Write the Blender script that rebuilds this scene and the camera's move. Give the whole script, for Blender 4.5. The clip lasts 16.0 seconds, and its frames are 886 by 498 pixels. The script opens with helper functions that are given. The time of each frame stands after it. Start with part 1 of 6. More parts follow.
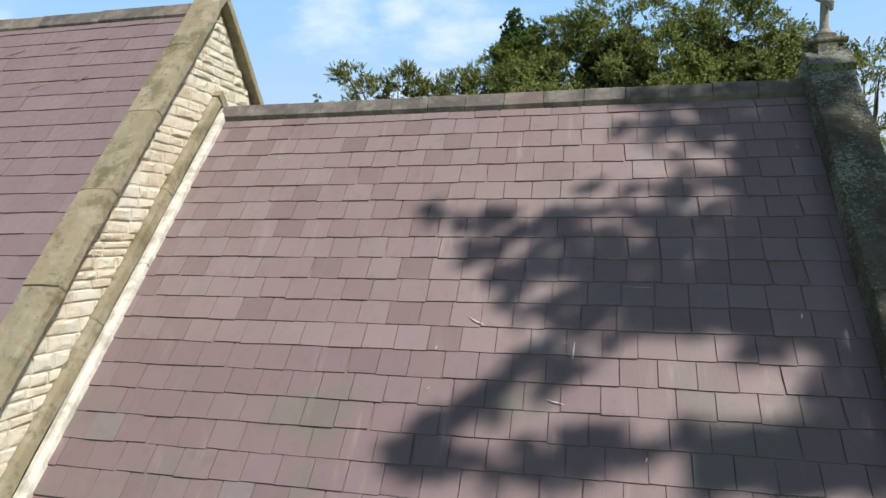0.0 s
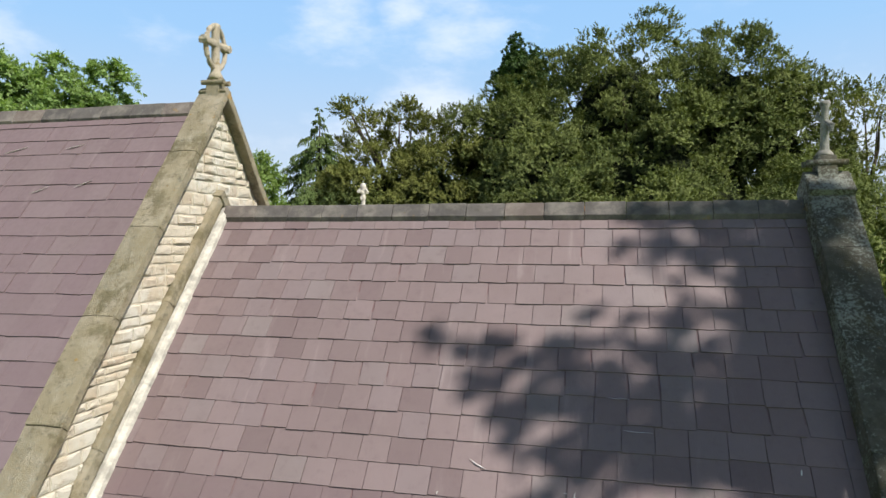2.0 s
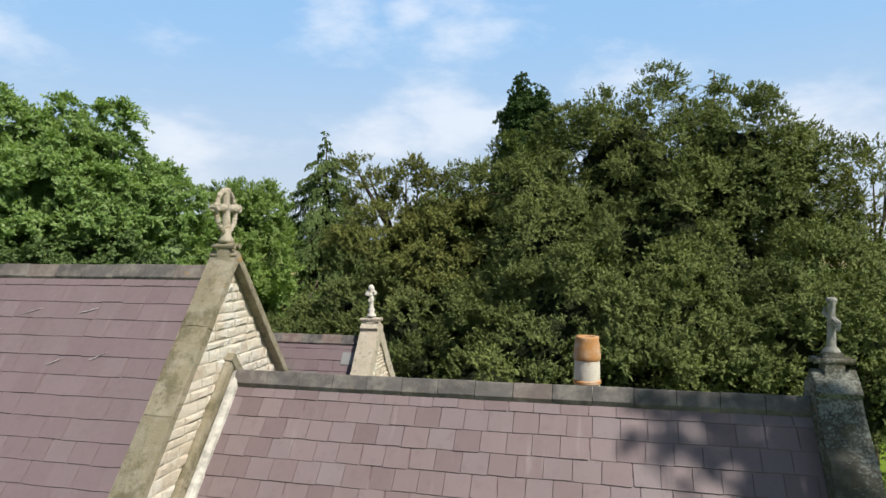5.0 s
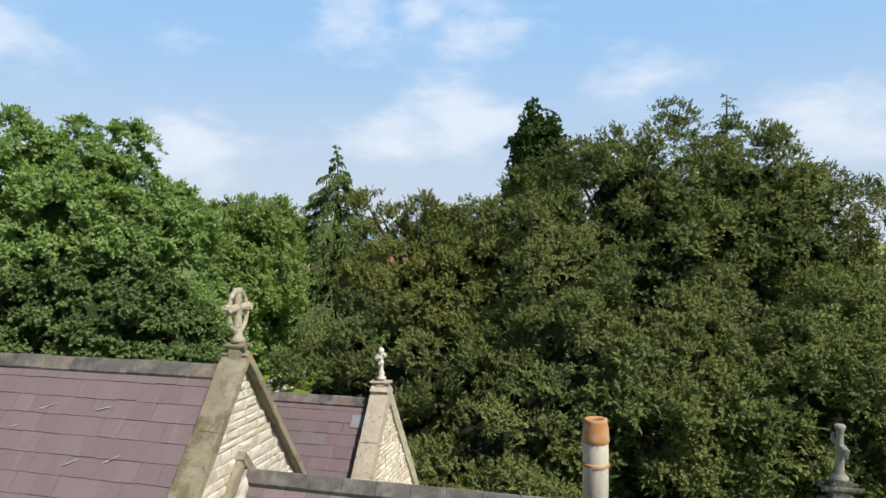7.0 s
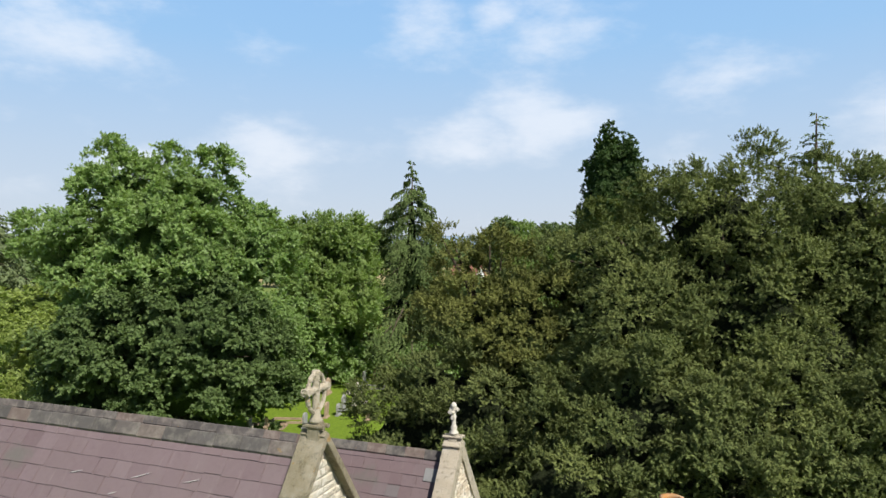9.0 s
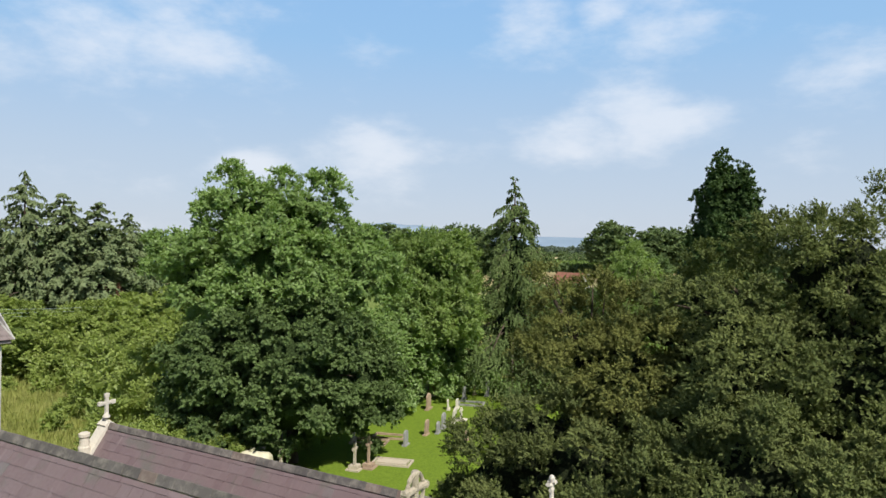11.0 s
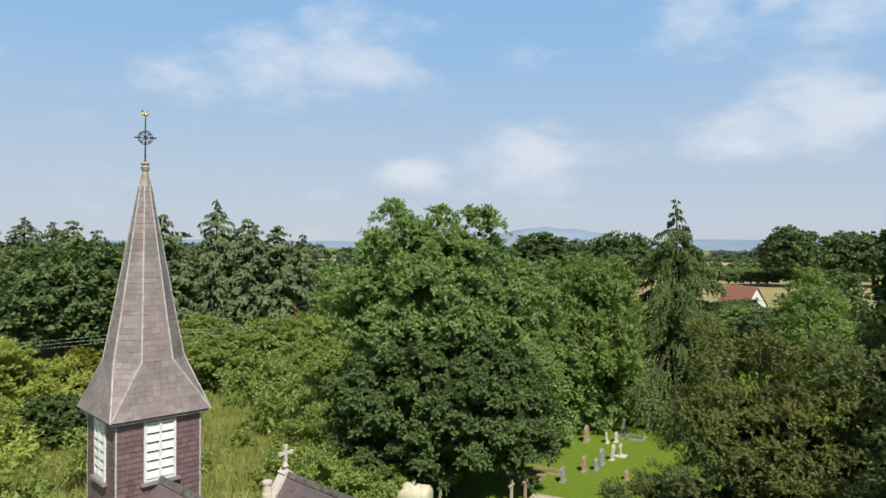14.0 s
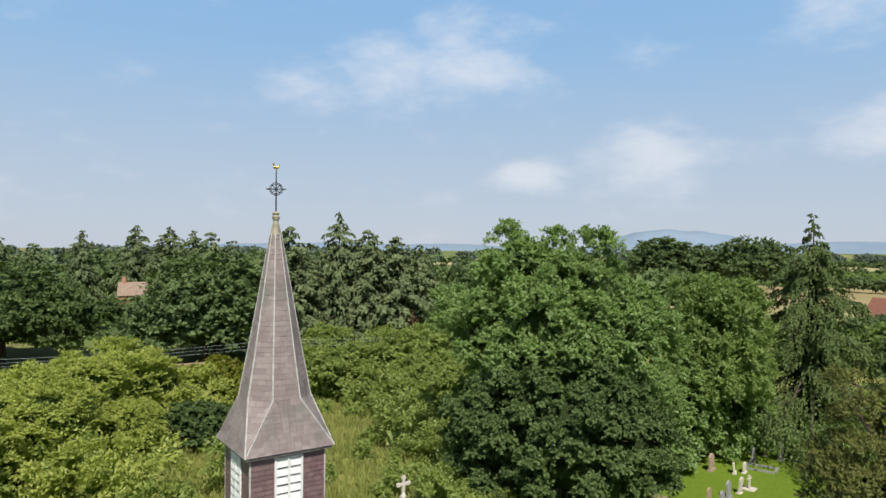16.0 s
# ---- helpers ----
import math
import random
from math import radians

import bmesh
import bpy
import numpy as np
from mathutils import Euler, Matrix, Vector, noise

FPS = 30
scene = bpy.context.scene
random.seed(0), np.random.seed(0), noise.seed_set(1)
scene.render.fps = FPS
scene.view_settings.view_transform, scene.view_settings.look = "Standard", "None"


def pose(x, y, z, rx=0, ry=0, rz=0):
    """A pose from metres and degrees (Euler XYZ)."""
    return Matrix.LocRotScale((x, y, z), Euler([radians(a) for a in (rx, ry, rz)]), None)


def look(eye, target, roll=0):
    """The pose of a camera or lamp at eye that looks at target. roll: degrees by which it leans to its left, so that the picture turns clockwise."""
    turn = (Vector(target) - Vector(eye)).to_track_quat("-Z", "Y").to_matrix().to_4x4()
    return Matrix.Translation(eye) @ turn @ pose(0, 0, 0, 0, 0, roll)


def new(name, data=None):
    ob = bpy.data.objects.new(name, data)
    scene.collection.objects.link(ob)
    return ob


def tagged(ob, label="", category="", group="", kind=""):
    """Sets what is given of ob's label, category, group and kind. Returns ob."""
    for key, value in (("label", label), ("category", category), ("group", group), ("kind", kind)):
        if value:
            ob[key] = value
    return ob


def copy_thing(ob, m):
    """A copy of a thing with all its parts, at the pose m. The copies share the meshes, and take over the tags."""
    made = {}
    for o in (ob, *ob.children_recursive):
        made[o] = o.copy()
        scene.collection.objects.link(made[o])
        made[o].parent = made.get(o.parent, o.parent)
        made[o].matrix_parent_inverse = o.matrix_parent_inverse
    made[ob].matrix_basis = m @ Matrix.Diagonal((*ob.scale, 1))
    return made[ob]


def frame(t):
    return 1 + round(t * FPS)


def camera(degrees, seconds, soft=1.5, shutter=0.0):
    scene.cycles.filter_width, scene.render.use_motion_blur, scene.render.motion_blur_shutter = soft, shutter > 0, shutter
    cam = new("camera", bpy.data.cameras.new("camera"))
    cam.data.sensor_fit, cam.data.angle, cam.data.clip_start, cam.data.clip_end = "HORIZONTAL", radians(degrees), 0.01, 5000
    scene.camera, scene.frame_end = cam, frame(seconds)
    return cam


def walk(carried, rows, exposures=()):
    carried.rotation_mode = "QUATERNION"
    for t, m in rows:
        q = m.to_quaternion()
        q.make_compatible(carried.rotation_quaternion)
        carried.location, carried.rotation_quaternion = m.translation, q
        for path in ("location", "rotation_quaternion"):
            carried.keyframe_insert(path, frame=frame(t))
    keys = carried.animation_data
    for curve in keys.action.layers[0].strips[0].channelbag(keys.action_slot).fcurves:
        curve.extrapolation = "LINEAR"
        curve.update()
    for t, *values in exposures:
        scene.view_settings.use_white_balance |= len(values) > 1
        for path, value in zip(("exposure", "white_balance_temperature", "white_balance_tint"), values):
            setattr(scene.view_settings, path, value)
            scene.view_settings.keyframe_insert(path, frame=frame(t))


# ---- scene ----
cam = camera(66.2, 16.0)
PATH = [
    (0, (4.611, -7.798, 6.089), (4.15, -5.852, 6.065), 0.1),
    (0.5, (4.615, -7.796, 6.377), (4.151, -5.851, 6.354), 0.1),
    (1, (4.614, -7.801, 6.68), (4.147, -5.856, 6.658), 0.1),
    (1.5, (4.615, -7.798, 7.011), (4.148, -5.854, 6.989), 0.0),
    (2, (4.616, -7.799, 7.353), (4.151, -5.854, 7.329), 0.1),
    (2.5, (4.61, -7.796, 7.691), (4.145, -5.851, 7.667), 0.1),
    (3, (4.602, -7.797, 8.029), (4.137, -5.852, 8.006), 0.1),
    (3.5, (4.587, -7.807, 8.375), (4.124, -5.861, 8.353), 0.2),
    (4, (4.581, -7.814, 8.736), (4.112, -5.87, 8.714), 0.1),
    (6.3, (4.643, -7.9, 10.338), (4.141, -5.964, 10.315), -0.1),
    (6.5, (4.624, -7.873, 10.478), (4.119, -5.938, 10.455), -0.0),
    (7, (4.644, -7.894, 10.762), (4.129, -5.962, 10.739), 0.0),
    (7.5, (4.655, -7.92, 11.017), (4.129, -5.991, 10.997), 0.1),
    (8, (4.662, -7.944, 11.296), (4.085, -6.029, 11.277), 0.1),
    (8.5, (4.668, -7.965, 11.582), (4.014, -6.074, 11.565), 0.1),
    (9, (4.676, -7.975, 11.88), (3.956, -6.109, 11.865), 0.2),
    (9.2, (4.678, -7.982, 11.992), (3.935, -6.125, 11.978), 0.2),
    (11.3, (4.759, -8.084, 13.509), (3.73, -6.369, 13.493), 0.7),
    (11.5, (4.787, -8.125, 13.593), (3.734, -6.425, 13.579), 0.4),
    (12, (4.86, -8.152, 13.968), (3.74, -6.495, 13.954), 0.4),
    (12.5, (4.906, -8.189, 14.34), (3.724, -6.576, 14.327), 0.3),
    (13, (4.98, -8.211, 14.733), (3.734, -6.646, 14.72), 0.3),
    (13.5, (5.02, -8.26, 15.109), (3.717, -6.743, 15.096), 0.4),
    (14, (5.087, -8.312, 15.422), (3.726, -6.847, 15.412), 0.4),
    (14.5, (5.125, -8.377, 15.752), (3.703, -6.97, 15.743), 0.4),
    (15, (5.179, -8.434, 16.081), (3.703, -7.084, 16.074), 0.4),
    (15.5, (5.209, -8.44, 16.375), (3.676, -7.156, 16.369), 0.4),
    (16, (5.237, -8.441, 16.69), (3.648, -7.226, 16.685), 0.4),
]
walk(cam, [(t, look(e, g, r)) for t, e, g, r in PATH], [(0.0, 0.52), (3.5, 0.37), (7.0, 0.32), (9.0, 0.3), (12.5, 0.15), (16.0, 0.08)])

# ---- light ----
SUN = Vector((0.555, -0.30, 0.775)).normalized()
sun_data = bpy.data.lights.new("sun", "SUN")
sun_data.energy, sun_data.angle, sun_data.color = 5.0, radians(0.55), (1.0, 0.95, 0.87)
sun = new("sun", sun_data)
sun.rotation_euler = SUN.to_track_quat("Z", "Y").to_euler()

world = bpy.data.worlds.new("sky")
scene.world = world
world.use_nodes = True
wt = world.node_tree
wt.nodes.clear()


def wnode(kind):
    return wt.nodes.new(kind)


sky = wnode("ShaderNodeTexSky")
sky.sky_type, sky.sun_disc = "NISHITA", False
sky.sun_elevation = math.asin(SUN.z)
sky.sun_rotation = math.atan2(SUN.x, SUN.y)
sky.altitude, sky.air_density, sky.dust_density, sky.ozone_density = 50, 1.0, 0.8, 2.2
bg_sky = wnode("ShaderNodeBackground")
bg_sky.inputs["Strength"].default_value = 0.05
bg_cloud = wnode("ShaderNodeBackground")
bg_cloud.inputs["Color"].default_value = (0.93, 0.95, 1.0, 1)
bg_cloud.inputs["Strength"].default_value = 0.86
coord = wnode("ShaderNodeTexCoord")
stretch = wnode("ShaderNodeMapping")
stretch.inputs["Scale"].default_value = (1, 1, 2.3)
wt.links.new(coord.outputs["Generated"], stretch.inputs["Vector"])
puffs = wnode("ShaderNodeTexNoise")
puffs.inputs["Scale"].default_value, puffs.inputs["Detail"].default_value, puffs.inputs["Roughness"].default_value = 7.5, 8, 0.6
wt.links.new(stretch.outputs["Vector"], puffs.inputs["Vector"])
# cumulus: (direction, size), broken up by the noise
CLOUDS = [(-0.362, 0.878, 0.314, 0.085), (-0.274, 0.907, 0.319, 0.06), (-0.195, 0.934, 0.298, 0.1), (0.033, 0.972, 0.233, 0.1), (0.011, 0.976, 0.216, 0.09), (-0.24, 0.95, 0.201, 0.1), (-0.328, 0.932, 0.157, 0.11), (-0.21, 0.964, 0.165, 0.11), (0.269, 0.952, 0.143, 0.13), (-0.56, 0.82, 0.118, 0.1), (-0.813, 0.525, 0.25, 0.12), (-0.74, 0.62, 0.259, 0.12), (-0.869, 0.438, 0.228, 0.09), (-0.709, 0.697, 0.102, 0.07), (-0.756, 0.582, 0.3, 0.07), (-0.765, 0.595, 0.248, 0.1), (-0.573, 0.81, 0.123, 0.12)]
flat_sky = wnode("ShaderNodeMapping")
flat_sky.inputs["Scale"].default_value = (1, 1, 1.9)
wt.links.new(coord.outputs["Generated"], flat_sky.inputs["Vector"])
heap = None
for cx, cy, cz, size in CLOUDS:
    gap = wnode("ShaderNodeVectorMath")
    gap.operation = "DISTANCE"
    wt.links.new(flat_sky.outputs["Vector"], gap.inputs[0])
    gap.inputs[1].default_value = (cx, cy, cz * 1.9)
    puff = wnode("ShaderNodeMapRange")
    puff.interpolation_type = "SMOOTHSTEP"
    puff.inputs["From Min"].default_value, puff.inputs["From Max"].default_value = size * 1.35, size * 0.05
    wt.links.new(gap.outputs["Value"], puff.inputs["Value"])
    if heap is None:
        heap = puff.outputs["Result"]
    else:
        top = wnode("ShaderNodeMath")
        top.operation = "MAXIMUM"
        wt.links.new(heap, top.inputs[0])
        wt.links.new(puff.outputs["Result"], top.inputs[1])
        heap = top.outputs[0]
swell = wnode("ShaderNodeMath")
swell.operation = "MULTIPLY_ADD"
wt.links.new(heap, swell.inputs[0])
swell.inputs[1].default_value = 0.36
wt.links.new(puffs.outputs["Fac"], swell.inputs[2])
mask = wnode("ShaderNodeMapRange")
mask.interpolation_type = "SMOOTHSTEP"
mask.inputs["From Min"].default_value, mask.inputs["From Max"].default_value = 0.53, 1.0
wt.links.new(swell.outputs[0], mask.inputs["Value"])
# cloud only in the lower sky, thinning upwards, and a pale veil above the horizon
split = wnode("ShaderNodeSeparateXYZ")
wt.links.new(coord.outputs["Generated"], split.inputs["Vector"])
low = wnode("ShaderNodeMapRange")
low.interpolation_type = "SMOOTHSTEP"
for key, value in (("From Min", 0.75), ("From Max", 0.4), ("To Min", 0.0), ("To Max", 0.58)):
    low.inputs[key].default_value = value
wt.links.new(split.outputs["Z"], low.inputs["Value"])
cloud = wnode("ShaderNodeMath")
cloud.operation = "MULTIPLY"
wt.links.new(mask.outputs["Result"], cloud.inputs[0])
wt.links.new(low.outputs["Result"], cloud.inputs[1])
veil = wnode("ShaderNodeMapRange")
veil.interpolation_type = "SMOOTHSTEP"
for key, value in (("From Min", 0.43), ("From Max", 0.36), ("To Min", 0.0), ("To Max", 0.86)):
    veil.inputs[key].default_value = value
wt.links.new(split.outputs["Z"], veil.inputs["Value"])
both = wnode("ShaderNodeMath")
both.operation = "MAXIMUM"
wt.links.new(cloud.outputs[0], both.inputs[0])
both.inputs[1].default_value = 0.0
blend = wnode("ShaderNodeMixShader")
bg_haze = wnode("ShaderNodeBackground")
air = wnode("ShaderNodeValToRGB")
stops = air.color_ramp.elements
stops[0].position, stops[0].color = 0.0, (0.56, 0.62, 0.71, 1)
stops[1].position, stops[1].color = 0.5, (0.225, 0.455, 0.82, 1)
for at, tint in ((0.12, (0.47, 0.585, 0.735, 1)), (0.28, (0.31, 0.525, 0.80, 1))):
    stops.new(at).color = tint
wt.links.new(split.outputs["Z"], air.inputs["Fac"])
wt.links.new(air.outputs["Color"], bg_haze.inputs["Color"])
bg_haze.inputs["Strength"].default_value = 1.0
hazed = wnode("ShaderNodeMixShader")
wt.links.new(sky.outputs["Color"], bg_sky.inputs["Color"])
wt.links.new(both.outputs[0], blend.inputs["Fac"])
wt.links.new(veil.outputs["Result"], hazed.inputs["Fac"])
wt.links.new(bg_sky.outputs[0], hazed.inputs[1])
wt.links.new(bg_haze.outputs[0], hazed.inputs[2])
wt.links.new(hazed.outputs[0], blend.inputs[1])
wt.links.new(bg_cloud.outputs[0], blend.inputs[2])
out = wnode("ShaderNodeOutputWorld")
wt.links.new(blend.outputs[0], out.inputs["Surface"])


# ---- materials ----
class Nodes:
    """A material under construction: noise, ramps and mixes by short calls."""

    def __init__(self, name, rough=0.85, metal=0.0, spec=0.3):
        self.mat = bpy.data.materials.new(name)
        self.mat.use_nodes = True
        self.t = self.mat.node_tree
        self.b = self.t.nodes["Principled BSDF"]
        self.b.inputs["Roughness"].default_value = rough
        self.b.inputs["Metallic"].default_value = metal
        self.b.inputs["Specular IOR Level"].default_value = spec
        self.pos = self.t.nodes.new("ShaderNodeNewGeometry")
        self.info = self.t.nodes.new("ShaderNodeObjectInfo")
        self.obj = self.t.nodes.new("ShaderNodeTexCoord")

    def link(self, a, b):
        self.t.links.new(a, b)

    def vec(self, which="world", scale=(1, 1, 1)):
        m = self.t.nodes.new("ShaderNodeMapping")
        m.inputs["Scale"].default_value = scale
        self.link(self.pos.outputs["Position"] if which == "world" else self.obj.outputs["Object"], m.inputs["Vector"])
        return m.outputs["Vector"]

    def noise(self, scale, detail=4, rough=0.55, vec=None):
        n = self.t.nodes.new("ShaderNodeTexNoise")
        n.inputs["Scale"].default_value, n.inputs["Detail"].default_value, n.inputs["Roughness"].default_value = scale, detail, rough
        self.link(vec if vec is not None else self.vec(), n.inputs["Vector"])
        return n.outputs["Fac"]

    def cells(self, scale, vec=None):
        n = self.t.nodes.new("ShaderNodeTexVoronoi")
        n.inputs["Scale"].default_value = scale
        self.link(vec if vec is not None else self.vec(), n.inputs["Vector"])
        return n.outputs["Color"]

    def span(self, value, a, b, lo=0.0, hi=1.0, smooth=True):
        n = self.t.nodes.new("ShaderNodeMapRange")
        n.interpolation_type = "SMOOTHSTEP" if smooth else "LINEAR"
        for key, v in (("From Min", a), ("From Max", b), ("To Min", lo), ("To Max", hi)):
            n.inputs[key].default_value = v
        self.link(value, n.inputs["Value"])
        return n.outputs["Result"]

    def ramp(self, value, stops):
        n = self.t.nodes.new("ShaderNodeValToRGB")
        el = n.color_ramp.elements
        while len(el) < len(stops):
            el.new(0.5)
        for e, (p, c) in zip(el, stops):
            e.position, e.color = p, (*c, 1)
        self.link(value, n.inputs["Fac"])
        return n.outputs["Color"]

    def mix(self, fac, a, b, how="MIX"):
        n = self.t.nodes.new("ShaderNodeMix")
        n.data_type, n.blend_type = "RGBA", how
        for sock, v in ((n.inputs[0], fac), (n.inputs[6], a), (n.inputs[7], b)):
            if isinstance(v, (int, float)):
                sock.default_value = v
            elif isinstance(v, tuple):
                sock.default_value = (*v, 1)
            else:
                self.link(v, sock)
        return n.outputs[2]

    def calc(self, how, a, b):
        n = self.t.nodes.new("ShaderNodeMath")
        n.operation = how
        for sock, v in ((n.inputs[0], a), (n.inputs[1], b)):
            if isinstance(v, (int, float)):
                sock.default_value = v
            else:
                self.link(v, sock)
        return n.outputs[0]

    def bump(self, height, strength=0.3, dist=0.02):
        n = self.t.nodes.new("ShaderNodeBump")
        n.inputs["Strength"].default_value, n.inputs["Distance"].default_value = strength, dist
        self.link(height, n.inputs["Height"])
        self.link(n.outputs["Normal"], self.b.inputs["Normal"])

    def done(self, color, rough=None):
        if isinstance(color, tuple):
            self.b.inputs["Base Color"].default_value = (*color, 1)
        else:
            self.link(color, self.b.inputs["Base Color"])
        if rough is not None:
            self.link(rough, self.b.inputs["Roughness"])
        return self.mat


def slate_material(name, stops, random_source="object", stain=0.5, runs=(7, 1.1, 1.1)):
    m = Nodes(name, 0.5, spec=0.4)
    r = m.info.outputs["Random"] if random_source == "object" else m.pos.outputs["Random Per Island"]
    base = m.ramp(r, stops)
    base = m.mix(m.span(m.noise(1.3, 3), 0.35, 0.7, 0, 0.45), base, (0.168, 0.128, 0.125))
    base = m.mix(m.span(m.noise(9, 6, 0.7), 0.5, 0.75, 0, 0.35), base, (0.11, 0.075, 0.08))
    # pale weather streaks running down the slope
    streak = m.noise(1, 5, 0.6, m.vec("world", runs))
    base = m.mix(m.span(streak, 0.58, 0.8, 0, stain), base, (0.30, 0.25, 0.245))
    base = m.mix(m.span(m.noise(60, 3, 0.8), 0.68, 0.8, 0, 0.4), base, (0.36, 0.34, 0.32))
    if random_source == "island":
        # thin green algae in patches
        base = m.mix(m.span(m.noise(0.9, 4, 0.6), 0.54, 0.68, 0, 0.45), base, (0.105, 0.125, 0.095))
    m.bump(m.calc("ADD", m.noise(30, 5, 0.7), m.noise(1, 3, 0.5, m.vec("world", (90, 14, 14)))), 0.25, 0.004)
    return m.done(base, m.span(m.noise(14, 4), 0.3, 0.7, 0.40, 0.64))


def stone_material(name, stops, lichen=0.5, dark=0.4, random_source="island", bump=0.5, white=0.0, pale=0.55, speckle=0.0):
    m = Nodes(name, 0.92, spec=0.15)
    r = m.pos.outputs["Random Per Island"] if random_source == "island" else m.info.outputs["Random"]
    base = m.ramp(r, stops)
    base = m.mix(m.span(m.noise(4, 6, 0.65), 0.4, 0.72, 0, pale), base, (0.55, 0.50, 0.42))
    base = m.mix(m.span(m.noise(11, 6, 0.7), 0.52, 0.72, 0, dark), base, (0.07, 0.065, 0.05))
    base = m.mix(m.span(m.noise(2.1, 5, 0.75), 0.6, 0.72, 0, lichen), base, (0.42, 0.42, 0.36))
    if speckle:
        # crusts of grey-white lichen, thick in patches
        crust = m.calc("ADD", m.noise(34, 6, 0.75), m.span(m.noise(1.6, 3, 0.6), 0.3, 0.7, -0.12, 0.12, False))
        base = m.mix(m.span(crust, 0.52, 0.6, 0, speckle), base, (0.30, 0.32, 0.28))
        base = m.mix(m.span(m.noise(2.6, 5, 0.7), 0.5, 0.66, 0, 0.6), base, (0.10, 0.085, 0.04))
    if white:
        base = m.mix(m.span(m.noise(1.7, 6, 0.75), 0.44, 0.58, 0, white), base, (0.74, 0.71, 0.63))
    base = m.mix(m.span(m.noise(5.5, 4, 0.6), 0.67, 0.72, 0, lichen), base, (0.50, 0.27, 0.04))
    m.bump(m.calc("ADD", m.noise(22, 7, 0.7), m.noise(90, 4, 0.7)), bump, 0.02)
    return m.done(base)


def leaf_material(name, stops, gloss=0.5, thin=0.25, brown=0.0, shine=0.3):
    m = Nodes(name, gloss, spec=shine)
    base = m.ramp(m.span(m.pos.outputs["Random Per Island"], 0, 1, 0.34, 0.68), stops)
    base = m.mix(m.span(m.noise(0.55, 3), 0.35, 0.7, 0, 0.5), base, stops[-1][1])
    base = m.mix(m.span(m.noise(0.4, 2), 0.42, 0.68, 0, 0.35), base, stops[0][1])
    if brown:
        base = m.mix(m.span(m.noise(0.8, 4, 0.6), 0.55, 0.7, 0, brown), base, (0.12, 0.085, 0.02))
    m.done(base)
    # thin leaves let some light through
    tr = m.t.nodes.new("ShaderNodeBsdfTranslucent")
    m.link(m.mix(1.0, base, (1.25, 1.35, 0.55), "MULTIPLY"), tr.inputs["Color"])
    mx = m.t.nodes.new("ShaderNodeMixShader")
    mx.inputs["Fac"].default_value = thin
    outn = m.t.nodes["Material Output"]
    m.link(m.b.outputs[0], mx.inputs[1])
    m.link(tr.outputs[0], mx.inputs[2])
    m.link(mx.outputs[0], outn.inputs["Surface"])
    return m.mat


def plain(name, color, rough=0.7, metal=0.0, vary=0.25, scale=6.0, bump=0.15):
    m = Nodes(name, rough, metal)
    dark = tuple(c * (1 - vary) for c in color)
    base = m.mix(m.span(m.noise(scale, 5, 0.65), 0.35, 0.7), color, dark)
    base = m.mix(m.span(m.noise(scale * 9, 4, 0.7), 0.55, 0.75, 0, 0.35), base, tuple(c * 0.5 for c in color))
    m.bump(m.noise(scale * 6, 5, 0.7), bump, 0.01)
    return m.done(base)


SLATE = slate_material("purple_slate", [(0.0, (0.154, 0.112, 0.113)), (0.3, (0.188, 0.14, 0.14)), (0.6, (0.206, 0.157, 0.157)), (0.9, (0.19, 0.149, 0.152)), (1.0, (0.21, 0.174, 0.172))])
SLATE_FAR = slate_material("purple_slate_joined", [(0.0, (0.152, 0.108, 0.112)), (0.5, (0.172, 0.124, 0.128)), (0.97, (0.172, 0.128, 0.133)), (1.0, (0.16, 0.145, 0.145))], "island")
SLATE_TOWER = slate_material("tower_slate", [(0.0, (0.122, 0.071, 0.074)), (0.6, (0.16, 0.093, 0.097)), (1.0, (0.195, 0.12, 0.12))], "island", 0.3, (6, 6, 0.9))
SHINGLE = slate_material("spire_slate", [(0.0, (0.235, 0.188, 0.18)), (0.5, (0.27, 0.222, 0.212)), (1.0, (0.31, 0.262, 0.25))], "island", 1.0, (6, 6, 0.8))
SLATE_NAVE = slate_material("purple_nave_slate", [(0.0, (0.172, 0.124, 0.131)), (0.6, (0.186, 0.137, 0.143)), (1.0, (0.196, 0.148, 0.153))])
RIDGE = stone_material("ridge_tile_clay", [(0.0, (0.085, 0.078, 0.075)), (0.7, (0.115, 0.105, 0.10)), (1.0, (0.16, 0.12, 0.105))], 0.2, 0.5, "object", 0.3, 0.0, 0.25)
COPING = stone_material("coping_stone", [(0.0, (0.27, 0.23, 0.15)), (1.0, (0.315, 0.27, 0.18))], 0.5, 0.6, "object", 0.9, 0.0, 0.35, 0.2)
# lichened stone, its base darkened further for the tree shade it stands in
COPING_DARK = stone_material("shaded_lichen_coping_stone", [(0.0, (0.075, 0.072, 0.055)), (1.0, (0.10, 0.095, 0.075))], 0.15, 0.8, "object", 0.8, 0.0, 0.15, 0.75)
RUBBLE = stone_material("rubble_stone", [(0.0, (0.56, 0.47, 0.35)), (0.4, (0.68, 0.60, 0.47)), (0.75, (0.74, 0.67, 0.55)), (1.0, (0.60, 0.49, 0.37))], 0.0, 0.2, "object", 1.0, 0.8, 0.2)
RUBBLE_FAR = stone_material("rubble_stone_joined", [(0.0, (0.46, 0.38, 0.28)), (0.5, (0.58, 0.50, 0.38)), (1.0, (0.64, 0.57, 0.45))], 0.0, 0.12, "island", 0.6, 0.6, 0.2)
MORTAR = plain("lime_mortar", (0.58, 0.52, 0.41), 0.95, 0, 0.4, 5, 0.5)
